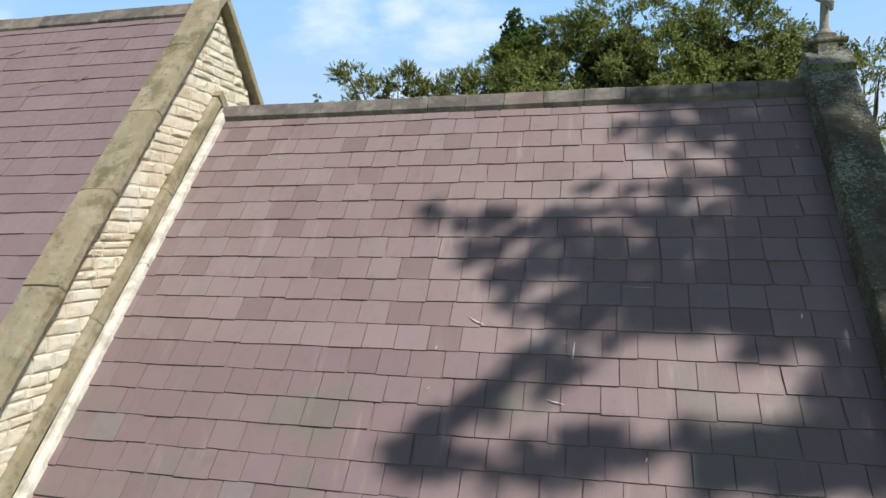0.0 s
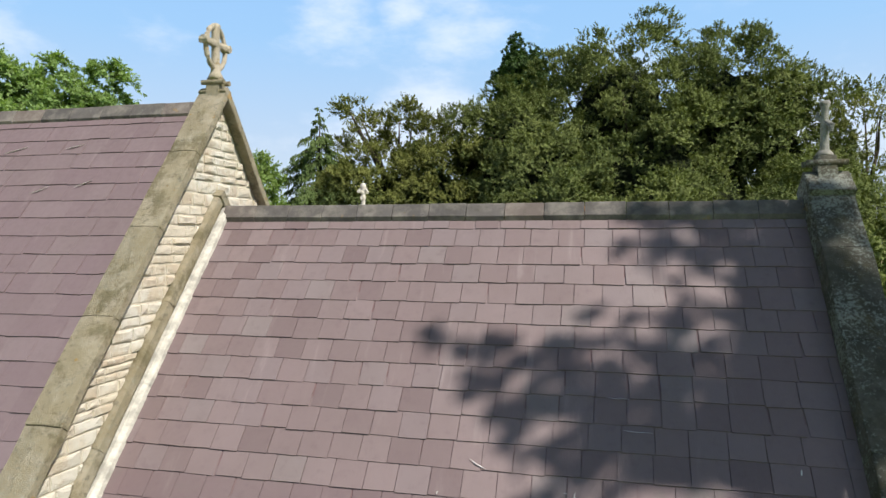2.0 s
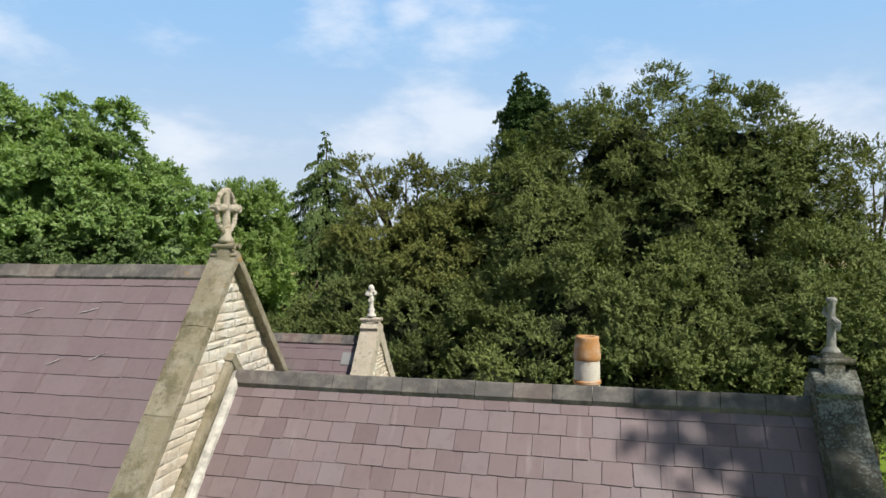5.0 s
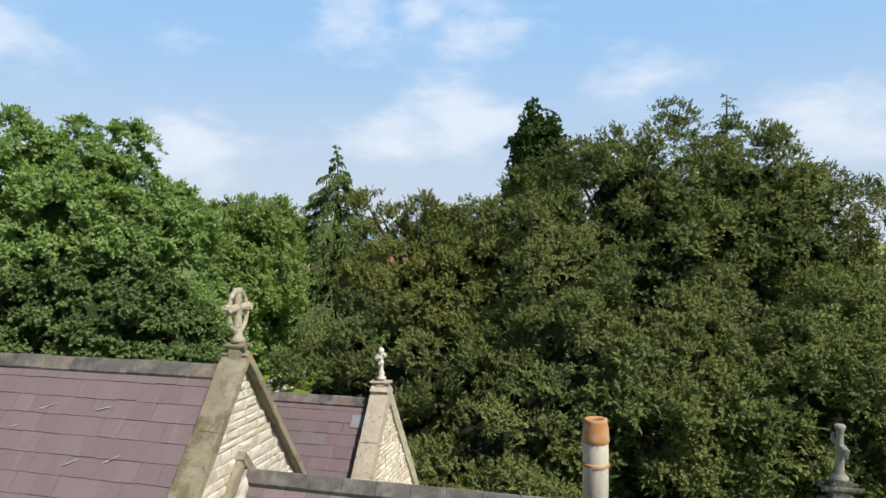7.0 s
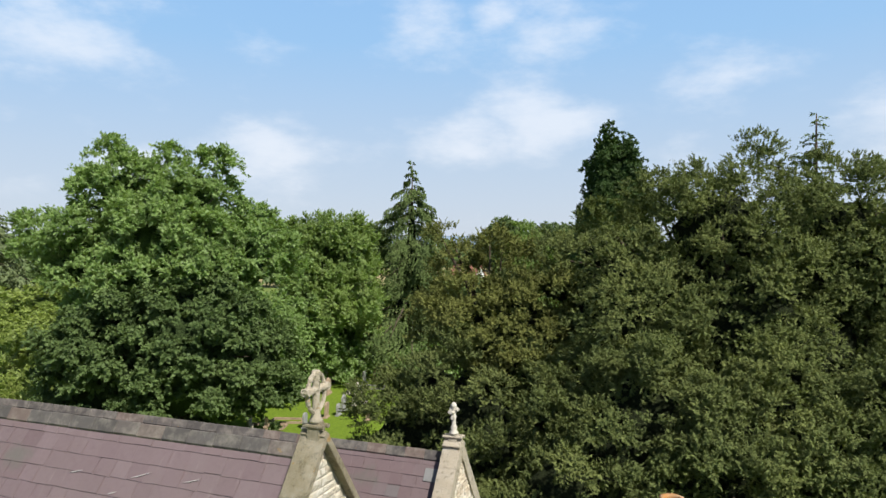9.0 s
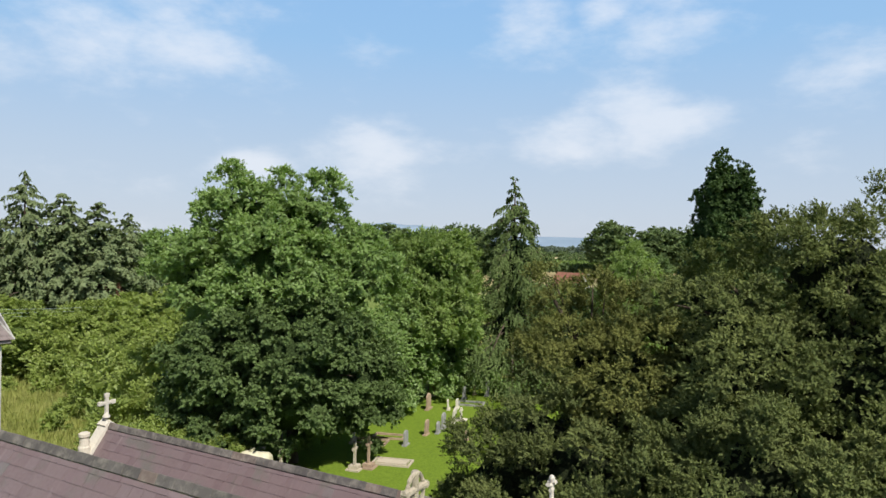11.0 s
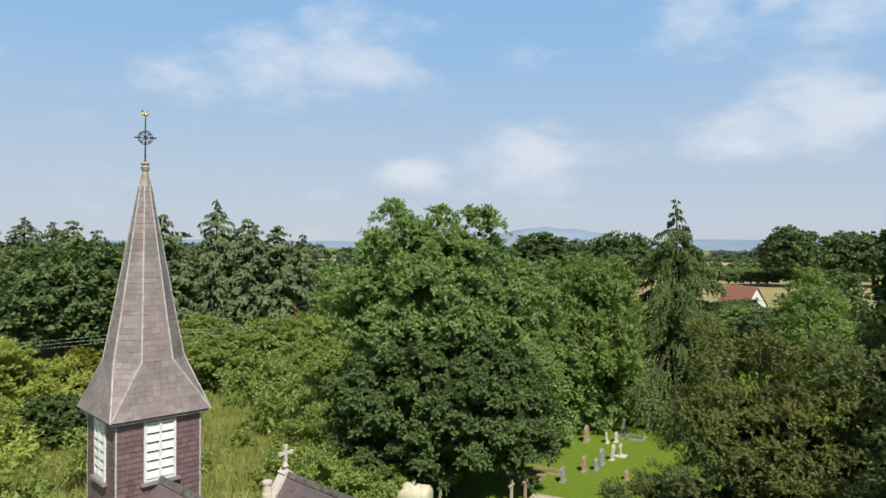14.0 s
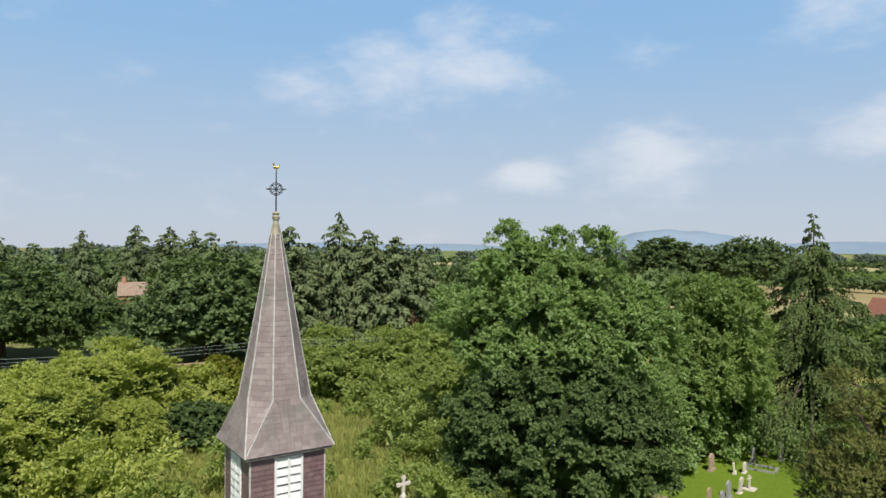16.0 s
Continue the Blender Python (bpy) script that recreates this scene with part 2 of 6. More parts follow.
FLASH = plain("lime_fillet", (0.62, 0.59, 0.52), 0.9, 0, 0.45, 7, 0.4)
CARVED = stone_material("carved_stone", [(0.0, (0.50, 0.435, 0.33)), (1.0, (0.54, 0.47, 0.36))], 0.5, 0.6, "object", 1.0)
CROSS_GREY = stone_material("grey_carved_stone", [(0.0, (0.26, 0.26, 0.235)), (1.0, (0.30, 0.29, 0.26))], 0.5, 0.6, "object", 0.7)
CARVED_PALE = stone_material("pale_carved_stone", [(0.0, (0.58, 0.54, 0.46)), (1.0, (0.62, 0.58, 0.5))], 0.3, 0.25, "object", 0.4)
LEAD = plain("lead_sheet", (0.27, 0.27, 0.265), 0.55, 0.2, 0.3, 3)
LEAD_PALE = plain("weathered_lead_roll", (0.50, 0.49, 0.46), 0.7, 0.0, 0.35, 5)
CAP = plain("lead_cap", (0.36, 0.33, 0.25), 0.7, 0.0, 0.4, 5)
WHITE = plain("white_paint", (0.74, 0.75, 0.73), 0.6, 0, 0.15, 4, 0.05)
GREYWOOD = plain("grey_painted_sill", (0.27, 0.24, 0.23), 0.8, 0, 0.3, 8)
DARK = plain("unlit_void_black", (0.015, 0.015, 0.015), 0.95)
IRON = plain("wrought_iron", (0.05, 0.05, 0.055), 0.6, 0.5, 0.3, 20)
GILT = plain("gilded_metal", (0.55, 0.40, 0.12), 0.4, 0.6, 0.3, 15)
TERRA = stone_material("terracotta", [(0.0, (0.42, 0.21, 0.075)), (1.0, (0.44, 0.22, 0.08))], 0.6, 0.25, "object", 0.3)
POT = stone_material("limewashed_pot", [(0.0, (0.58, 0.53, 0.43)), (1.0, (0.60, 0.55, 0.45))], 0.45, 0.35, "object", 0.35)
BARK = plain("bark", (0.10, 0.075, 0.055), 0.95, 0, 0.5, 3, 0.9)
BARK_PALE = plain("pale_bark", (0.26, 0.22, 0.17), 0.95, 0, 0.4, 3, 0.7)
GRANITE = plain("grey_gravestone", (0.32, 0.32, 0.31), 0.8, 0, 0.3, 7, 0.3)
SANDSTONE = plain("sandstone_gravestone", (0.42, 0.31, 0.22), 0.9, 0, 0.35, 6, 0.3)
TANKPAINT = plain("cream_tank_paint", (0.62, 0.58, 0.42), 0.5, 0, 0.2, 3, 0.1)
BRICK = plain("red_brick", (0.44, 0.23, 0.15), 0.9, 0, 0.3, 2.5, 0.3)
REDTILE = plain("red_roof_tile", (0.36, 0.16, 0.11), 0.85, 0, 0.35, 3, 0.4)
BROWNTILE = plain("brown_roof_tile", (0.34, 0.25, 0.19), 0.9, 0, 0.4, 3, 0.4)
RENDERW = plain("white_render", (0.72, 0.71, 0.67), 0.9, 0, 0.12, 2, 0.1)
PANE = plain("window_pane", (0.03, 0.035, 0.04), 0.12, 0, 0.1, 2, 0)
CHALK = plain("chalky_scrape", (0.78, 0.77, 0.74), 0.95)
WIRE = plain("cable_metal", (0.34, 0.41, 0.41), 0.7, 0.0, 0.1, 3, 0)
YEW = leaf_material("yew_needles", [(0.0, (0.06, 0.083, 0.036)), (0.5, (0.13, 0.162, 0.054)), (1.0, (0.235, 0.262, 0.088))], 0.7, 0.2, 0.06, 0.1)
YEW_WARM = leaf_material("golden_yew_needles", [(0.0, (0.085, 0.092, 0.028)), (0.5, (0.152, 0.17, 0.05)), (1.0, (0.255, 0.265, 0.08))], 0.7, 0.2, 0.1, 0.1)
CYPRESS = leaf_material("cypress_sprays", [(0.0, (0.03, 0.06, 0.018)), (0.6, (0.06, 0.11, 0.028)), (1.0, (0.10, 0.165, 0.04))], 0.6, 0.12)
SPRUCE = leaf_material("spruce_needles", [(0.0, (0.05, 0.078, 0.026)), (0.6, (0.105, 0.15, 0.05)), (1.0, (0.17, 0.22, 0.075))], 0.7, 0.12, 0.0, 0.12)
HAWTHORN = leaf_material("hawthorn_leaves", [(0.0, (0.24, 0.285, 0.065)), (0.5, (0.36, 0.41, 0.095)), (1.0, (0.48, 0.51, 0.14))], 0.5, 0.42)
ASH = leaf_material("ash_leaves", [(0.0, (0.15, 0.225, 0.078)), (0.5, (0.225, 0.325, 0.11)), (1.0, (0.31, 0.42, 0.15))], 0.45, 0.38)
SYCAMORE = leaf_material("sycamore_leaves", [(0.0, (0.062, 0.097, 0.035)), (0.5, (0.10, 0.15, 0.05)), (1.0, (0.15, 0.215, 0.07))], 0.6, 0.22, 0.0, 0.2)
LIGHTLEAF = leaf_material("pale_green_leaves", [(0.0, (0.135, 0.20, 0.055)), (0.5, (0.21, 0.295, 0.085)), (1.0, (0.30, 0.385, 0.125))], 0.5, 0.38)
SCRUB = leaf_material("scrub_leaves", [(0.0, (0.15, 0.205, 0.05)), (0.5, (0.235, 0.305, 0.075)), (1.0, (0.34, 0.40, 0.11))], 0.5, 0.35, 0.2)
GOLDLEAF = leaf_material("golden_green_leaves", [(0.0, (0.11, 0.13, 0.015)), (0.5, (0.17, 0.19, 0.02)), (1.0, (0.24, 0.25, 0.03))], 0.5, 0.25)
FARLEAF = leaf_material("distant_leaves", [(0.0, (0.07, 0.108, 0.042)), (0.5, (0.115, 0.168, 0.06)), (1.0, (0.165, 0.23, 0.082))], 0.6, 0.18)
FARCONIFER = leaf_material("distant_conifer_needles", [(0.0, (0.085, 0.12, 0.055)), (0.6, (0.15, 0.195, 0.085)), (1.0, (0.22, 0.265, 0.12))], 0.7, 0.15)
# greyer, bluer leaf green: distance haze put into the colour
HAZYWOOD = leaf_material("haze_tinted_woodland", [(0.0, (0.085, 0.118, 0.09)), (0.6, (0.125, 0.165, 0.12)), (1.0, (0.165, 0.21, 0.145))], 0.8, 0.1)
GRASSBLADE = leaf_material("meadow_grass", [(0.0, (0.19, 0.235, 0.055)), (0.5, (0.29, 0.32, 0.085)), (1.0, (0.41, 0.40, 0.15))], 0.7, 0.3)
COPPER = leaf_material("copper_leaves", [(0.0, (0.09, 0.05, 0.03)), (1.0, (0.16, 0.085, 0.05))], 0.6, 0.2)


def shaded_leafage_material(name, dark, mid, light):
    """Massed leaves deep in a crown, the shade in there put into darker colours."""
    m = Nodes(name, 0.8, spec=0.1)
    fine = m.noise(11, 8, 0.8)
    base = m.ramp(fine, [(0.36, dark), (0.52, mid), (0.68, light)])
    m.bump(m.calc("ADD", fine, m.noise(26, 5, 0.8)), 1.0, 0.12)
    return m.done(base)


# darker than the outer leaves, to stand for shade inside the crowns
YEW_IN = shaded_leafage_material("yew_shaded_leafage", (0.008, 0.011, 0.005), (0.028, 0.037, 0.015), (0.06, 0.075, 0.028))
CYPRESS_IN = shaded_leafage_material("cypress_shaded_leafage", (0.012, 0.022, 0.008), (0.035, 0.065, 0.02), (0.07, 0.12, 0.034))
ASH_IN = shaded_leafage_material("ash_shaded_leafage", (0.014, 0.026, 0.007), (0.058, 0.10, 0.024), (0.11, 0.18, 0.04))
SYC_IN = shaded_leafage_material("sycamore_shaded_leafage", (0.012, 0.020, 0.008), (0.05, 0.078, 0.026), (0.095, 0.145, 0.046))
FAR_IN = shaded_leafage_material("distant_shaded_leafage", (0.01, 0.018, 0.006), (0.035, 0.06, 0.02), (0.06, 0.10, 0.032))
SPRUCE_IN = shaded_leafage_material("spruce_shaded_leafage", (0.006, 0.01, 0.004), (0.016, 0.025, 0.01), (0.035, 0.05, 0.02))
LIGHT_IN = shaded_leafage_material("pale_shaded_leafage", (0.02, 0.032, 0.008), (0.10, 0.145, 0.03), (0.19, 0.26, 0.05))


def ground_material():
    m = Nodes("grass_ground", 0.95, spec=0.1)
    sep = m.t.nodes.new("ShaderNodeSeparateXYZ")
    m.link(m.pos.outputs["Position"], sep.inputs[0])
    x, y = sep.outputs["X"], sep.outputs["Y"]
    blades = m.noise(6, 6, 0.75)
    mown = m.ramp(blades, [(0.3, (0.095, 0.15, 0.018)), (0.55, (0.15, 0.225, 0.024)), (0.8, (0.20, 0.265, 0.04))])
    rough = m.ramp(m.noise(0.8, 7, 0.7), [(0.3, (0.16, 0.185, 0.045)), (0.5, (0.26, 0.265, 0.075)), (0.75, (0.36, 0.31, 0.125))])
    # mown churchyard round the church, rough meadow to the west
    wob = m.calc("ADD", x, m.span(m.noise(0.15, 2), 0, 1, -4, 4, False))
    base = m.mix(m.span(wob, -29, -27), rough, mown)
    # patchwork of fields farther out
    warp = m.vec("world", (1, 1.6, 1))
    n = m.t.nodes.new("ShaderNodeTexVoronoi")
    n.inputs["Scale"].default_value = 0.006
    m.link(warp, n.inputs["Vector"])
    cellr = m.t.nodes.new("ShaderNodeSeparateColor")
    m.link(n.outputs["Color"], cellr.inputs[0])
    fields = m.ramp(cellr.outputs[0], [(0.0, (0.10, 0.16, 0.04)), (0.3, (0.16, 0.21, 0.055)), (0.5, (0.12, 0.18, 0.05)), (0.65, (0.36, 0.27, 0.14)), (0.78, (0.13, 0.19, 0.05)), (0.9, (0.40, 0.33, 0.17)), (1.0, (0.15, 0.2, 0.06))])
    fields = m.mix(m.span(m.noise(0.05, 6, 0.7), 0.4, 0.7, 0, 0.4), fields, (0.12, 0.15, 0.05))
    dist = m.t.nodes.new("ShaderNodeVectorMath")
    dist.operation = "LENGTH"
    m.link(m.pos.outputs["Position"], dist.inputs[0])
    wave = m.calc("ADD", dist.outputs["Value"], m.span(m.noise(0.012, 2), 0, 1, -30, 30, False))
    stubble = m.calc("MULTIPLY", m.span(wave, 255, 262), m.span(wave, 376, 370))
    fields = m.mix(m.calc("MULTIPLY", stubble, 0.85), fields, (0.36, 0.285, 0.15))
    ripe = m.calc("MULTIPLY", m.span(wave, 610, 620), m.span(wave, 740, 730))
    fields = m.mix(m.calc("MULTIPLY", ripe, 0.8), fields, (0.46, 0.40, 0.22))
    base = m.mix(m.span(dist.outputs["Value"], 95, 125), base, fields)
    m.bump(m.calc("ADD", blades, m.noise(25, 4, 0.8)), 0.6, 0.05)
    return m.done(base)


GROUND = ground_material()


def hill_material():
    m = Nodes("haze_tinted_hill", 1.0, spec=0.0)
    # the blue of the distant air is put into the base colour
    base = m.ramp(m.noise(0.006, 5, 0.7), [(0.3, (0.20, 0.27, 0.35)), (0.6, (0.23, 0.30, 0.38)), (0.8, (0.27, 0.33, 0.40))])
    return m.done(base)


HILL = hill_material()


# ---- mesh helpers ----
def finish(name, bm, material, parent=None, label="", smooth=False):
    me = bpy.data.meshes.new(name)
    bm.to_mesh(me)
    bm.free()
    me.materials.append(material)
    if smooth:
        me.polygons.foreach_set("use_smooth", [True] * len(me.polygons))
    ob = new(name, me)
    if parent is not None:
        ob.parent = parent
    if label:
        ob["label"] = label
    return ob


def part(name, bm, material, parent, label="", smooth=False):
    return finish(name, bm, material, parent, label, smooth)


def empty(name, x=0.0, y=0.0, z=0.0):
    ob = new(name)
    ob.location = (x, y, z)
    return ob


def add_box(bm, x0, x1, y0, y1, z0, z1, bevel=0.0):
    r = bmesh.ops.create_cube(bm, size=1)
    for v in r["verts"]:
        v.co = Vector((x0 if v.co.x < 0 else x1, y0 if v.co.y < 0 else y1, z0 if v.co.z < 0 else z1))
    if bevel:
        edges = list({e for v in r["verts"] for e in v.link_edges})
        bmesh.ops.bevel(bm, geom=edges, offset=bevel, segments=2, affect="EDGES")
    return bm


def box(x0, x1, y0, y1, z0, z1, bevel=0.0):
    return add_box(bmesh.new(), x0, x1, y0, y1, z0, z1, bevel)


def add_prism(bm, outline, x0, x1):
    """An outline of (y, z) drawn out along x."""
    a = [bm.verts.new((x0, y, z)) for y, z in outline]
    b = [bm.verts.new((x1, y, z)) for y, z in outline]
    bm.faces.new(a[::-1])
    bm.faces.new(b)
    n = len(outline)
    for i in range(n):
        bm.faces.new((a[i], a[(i + 1) % n], b[(i + 1) % n], b[i]))
    bmesh.ops.recalc_face_normals(bm, faces=bm.faces[:])
    return bm


def add_tube(bm, points, radii, sides=8, squash=1.0):
    """A tube through points, closed at both ends."""
    rings = []
    for i, p in enumerate(points):
        p = Vector(p)
        a, b = Vector(points[max(i - 1, 0)]), Vector(points[min(i + 1, len(points) - 1)])
        d = (b - a).normalized()
        u = d.cross(Vector((0, 0, 1)) if abs(d.z) < 0.9 else Vector((1, 0, 0))).normalized()
        w = d.cross(u)
        rings.append([bm.verts.new(p + (u * math.cos(k * 2 * math.pi / sides) + w * squash * math.sin(k * 2 * math.pi / sides)) * radii[i]) for k in range(sides)])
    for r, s in zip(rings, rings[1:]):
        for k in range(sides):
            bm.faces.new((r[k], r[(k + 1) % sides], s[(k + 1) % sides], s[k]))
    bm.faces.new(rings[0][::-1])
    bm.faces.new(rings[-1])
    return bm


def add_lathe(bm, x, y, profile, sides=20):
    """A profile of (radius, z) turned about the upright through x, y."""
    return add_tube(bm, [(x, y, z) for _, z in profile], [r for r, _ in profile], sides)


def roughen(bm, amount, scale=3.0):
    for v in bm.verts:
        v.co += Vector((noise.noise(v.co * scale), noise.noise(v.co * scale + Vector((7, 3, 1))), noise.noise(v.co * scale + Vector((1, 9, 4))))) * amount
    return bm


# ---- the church ----
def slate_mesh(w, length, thick, seed):
    """One slate lying on the slope: x along the course, y up the slope, tail at y = 0."""
    r = random.Random(seed)
    j = lambda a: r.uniform(-a, a)
    tail, head = 0.019 + j(0.004), 0.004
    t1, t2 = j(0.006), j(0.006)
    chip = 0.02 * (r.random() < 0.25)
    v = [(-w / 2 + chip, t1, tail - thick), (w / 2, t2, tail - thick), (w / 2, length, head - thick), (-w / 2, length, head - thick),
         (-w / 2 + chip, t1, tail + j(0.002)), (w / 2, t2, tail + j(0.002)), (w / 2, length, head), (-w / 2, length, head)]
    f = [(3, 2, 1, 0), (4, 5, 6, 7), (0, 1, 5, 4), (1, 2, 6, 5), (2, 3, 7, 6), (3, 0, 4, 7)]
    return v, f


def slated_slope(parent, x0, x1, apex_y, apex_z, tangent, run, side, width, gauge, near, seed, joined_mat=None, first=0.10, joint=0.0025, single_mat=None):
    """Courses of slates on a slope that falls from a ridge along x to the south (side -1) or north (+1).
    near(x, s): whether the slate there is one of the nearest, each an object of its own."""
    r = random.Random(seed)
    c = 1 / math.sqrt(1 + tangent * tangent)
    down = Vector((0, side * c, -tangent * c))
    normal = Vector((0, side * tangent * c, c))
    across = Vector((1, 0, 0)) if side < 0 else Vector((-1, 0, 0))
    turn = Matrix((across, -down, normal)).transposed().to_4x4()
    length = gauge * 1.42
    variants = []
    for i in range(14):
        v, f = slate_mesh(width - joint, length, 0.011, seed * 50 + i)
        me = bpy.data.meshes.new("slate")
        me.from_pydata(v, [], f)
        me.materials.append(single_mat or SLATE)
        variants.append((me, v, f))
    verts, faces, singles = [], [], 0
    total = run / c
    course = 0
    s = first + gauge
    while s < total + 0.05:
        x = x0 - r.uniform(0.3, 0.55) * width if course % 2 else x0 - r.uniform(0, 0.08) * width
        sag = r.uniform(-0.004, 0.004)
        while x < x1:
            w = width * r.uniform(0.94, 1.07)
            a, b = max(x, x0), min(x + w, x1)
            x += w
            if b - a < 0.04:
                continue
            me, v, f = variants[r.randrange(14)]
            mid = (a + b) / 2
            place = Vector((mid, apex_y, apex_z)) + down * (s + sag + r.uniform(-0.004, 0.004))
            m = Matrix.Translation(place) @ turn @ Matrix.Rotation(r.gauss(0, 0.006), 4, "Z") @ Matrix.Diagonal(((b - a) / width, min(1.0, (s - 0.01) / length), 1, 1))
            if near(mid, s) and singles < 300:
                ob = new("slate", me)
                ob.parent = parent
                ob.matrix_basis = m
                singles += 1
            else:
                k = len(verts)
                verts += [tuple(m @ Vector(p)) for p in v]
                faces += [tuple(i + k for i in q) for q in f]
        s += gauge * r.uniform(0.985, 1.015)
        course += 1
    if verts:
        me = bpy.data.meshes.new("slates_beyond")
        me.from_pydata(verts, [], faces)
        me.materials.append(joined_mat or SLATE_FAR)
        ob = new("slates_beyond", me)
        ob.parent = parent
        tagged(ob, kind="stuff")


def ridge_tiles(parent, x0, x1, y, z, tangent, length=0.46):
    """Angled clay ridge tiles with a rounded crown, laid end to end."""
    n = max(1, round((x1 - x0) / length))
    step = (x1 - x0) / n
    for i in range(n):
        bm = bmesh.new()
        lift = random.uniform(-0.006, 0.006)
        a, b = x0 + i * step + 0.003, x0 + (i + 1) * step - 0.003
        w = 0.10
        drop = w * tangent * 1.22
        out_ = [(y - w, z - drop), (y - 0.014, z - 0.006), (y, z + 0.002), (y + 0.014, z - 0.006), (y + w, z - drop), (y + w - 0.02, z - drop - 0.06), (y - w + 0.02, z - drop - 0.06)]
        add_prism(bm, [(p, q + lift) for p, q in out_], a, b)
        bmesh.ops.bevel(bm, geom=bm.edges[:], offset=0.004, segments=1, affect="EDGES")
        part("ridge_tile", bm, RIDGE, parent)


def coping_side(parent, x0, x1, apex_y, apex_z, tangent, y_end, side, depth, material, stone=0.85, name="coping_stone"):
    """Sloping coping stones down one side of a gable."""
    c = 1 / math.sqrt(1 + tangent * tangent)
    total = abs(y_end - apex_y) / c
    n = max(1, round(total / stone))
    down = Vector((0, side * c, -tangent * c))
    nor = Vector((0, side * tangent * c, c))
    for i in range(n):
        bm = bmesh.new()
        a, b = total * i / n + (0.003 if i else 0.0), total * (i + 1) / n
        jit = random.uniform(-0.007, 0.007)
        vs = []
        segs = 5
        grid = []
        for s in np.linspace(a, b, segs):
            p = Vector((0, apex_y, apex_z)) + down * s
            row = []
            for x, h in ((x0, -depth), (x0, 0.0), ((x0 + x1) / 2, 0.012), (x1, 0.0), (x1, -depth)):
                row.append(bm.verts.new(p + nor * (h + jit) + Vector((x, 0, 0))))
            grid.append(row)
        for g, h in zip(grid, grid[1:]):
            for k in range(5):
                bm.faces.new((g[k], g[(k + 1) % 5], h[(k + 1) % 5], h[k]))
        bm.faces.new(grid[0][::-1])
        bm.faces.new(grid[-1])
        bmesh.ops.recalc_face_normals(bm, faces=bm.faces[:])
        bmesh.ops.bevel(bm, geom=[e for e in bm.edges if e.calc_face_angle(0) > 0.8], offset=0.006, segments=2, affect="EDGES")
        roughen(bm, 0.012, 5)
        part(name, bm, material, parent)


def gable_wall(parent, name, x0, x1, apex_y, apex_z, tangent, half, base_z, material):
    bm = bmesh.new()
    foot = apex_z - tangent * half
    add_prism(bm, [(apex_y - half, base_z), (apex_y + half, base_z), (apex_y + half, foot), (apex_y, apex_z), (apex_y - half, foot)], x0, x1)
    return part(name, bm, material, parent)


def stone_face(x, ya, yb, za, zb, proud, r):
    """A rock-faced stone on a wall that looks along +x: square back edges, swollen front."""
    g = 0.007
    ya, yb, za, zb = ya + g, yb - g, za + g, zb - g
    v = [(x, ya, za), (x, yb, za), (x, yb, zb), (x, ya, zb)]
    i = min(0.02, (zb - za) * 0.22, (yb - ya) * 0.2)
    j = lambda: r.uniform(-0.35, 0.35) * i
    v += [(x + proud * 0.72, ya + i * 0.35 + j(), za + i * 0.4 + j()), (x + proud * 0.66, yb - i * 0.35 + j(), za + i * 0.4 + j()),
          (x + proud * 0.7, yb - i * 0.35 + j(), zb - i * 0.4 + j()), (x + proud * 0.75, ya + i * 0.35 + j(), zb - i * 0.4 + j())]
    ym, zm = (ya + yb) / 2, (za + zb) / 2
    a, b = (yb - ya) * 0.24, (zb - za) * 0.2
    v += [(x + proud * r.uniform(0.75, 1.25), ym + sy * a + j(), zm + sz * b + j()) for sy, sz in ((-1, -1), (1, -1), (1, 1), (-1, 1))]
    f = []
    for o in (0, 4):
        f += [(o + k, o + (k + 1) % 4, o + 4 + (k + 1) % 4, o + 4 + k) for k in range(4)]
    f += [(8, 9, 10, 11)]
    return v, f


def clad_gable(wall, x, apex_y, apex_z, tangent, bottom, course, long, proud, seed, single, inside=None):
    """Courses of rough stones over a gable's face. Each stone an object where single, joined otherwise."""
    r = random.Random(seed)
    z = bottom
    verts, faces = [], []
    while z < apex_z - 0.1:
        h = course * r.uniform(0.62, 1.45)
        reach = (apex_z - (z + h)) / tangent
        if reach < 0.04:
            break
        y = apex_y - reach - r.uniform(0, long)
        while y < apex_y + reach:
            w = long * r.uniform(0.45, 1.7)
            ya, yb = max(y, apex_y - reach - 0.02), min(y + w, apex_y + reach + 0.02)
            y += w
            if yb - ya < 0.07 or (inside and not inside((ya + yb) / 2, z + h / 2)):
                continue
            v, f = stone_face(x, ya, yb, z, z + h, proud * r.uniform(0.5, 1.3), r)
            if single:
                me = bpy.data.meshes.new("stone")
                me.from_pydata(v, [], f)
                me.materials.append(RUBBLE)
                ob = new("stone", me)
                ob.parent = wall
            else:
                k = len(verts)
                verts += v
                faces += [tuple(i + k for i in q) for q in f]
        z += h
    if verts:
        me = bpy.data.meshes.new("stone_facing")
        me.from_pydata(verts, [], faces)
        me.materials.append(RUBBLE_FAR)
        ob = new("stone_facing", me)
        ob.parent = wall
        tagged(ob, kind="stuff")


def roof_deck(parent, name, x0, x1, apex_y, apex_z, tangent, south, north, thick=0.12):
    bm = bmesh.new()
    a = (apex_y - south, apex_z - tangent * south)
    b = (apex_y + north, apex_z - tangent * north)
    add_prism(bm, [a, (apex_y, apex_z), b, (b[0], b[1] - thick), (apex_y, apex_z - thick * 1.6), (a[0], a[1] - thick)], x0, x1)
    return part(name, bm, SLATE_TOWER, parent)


# chancel
KC, CZ = 1.213, 7.665
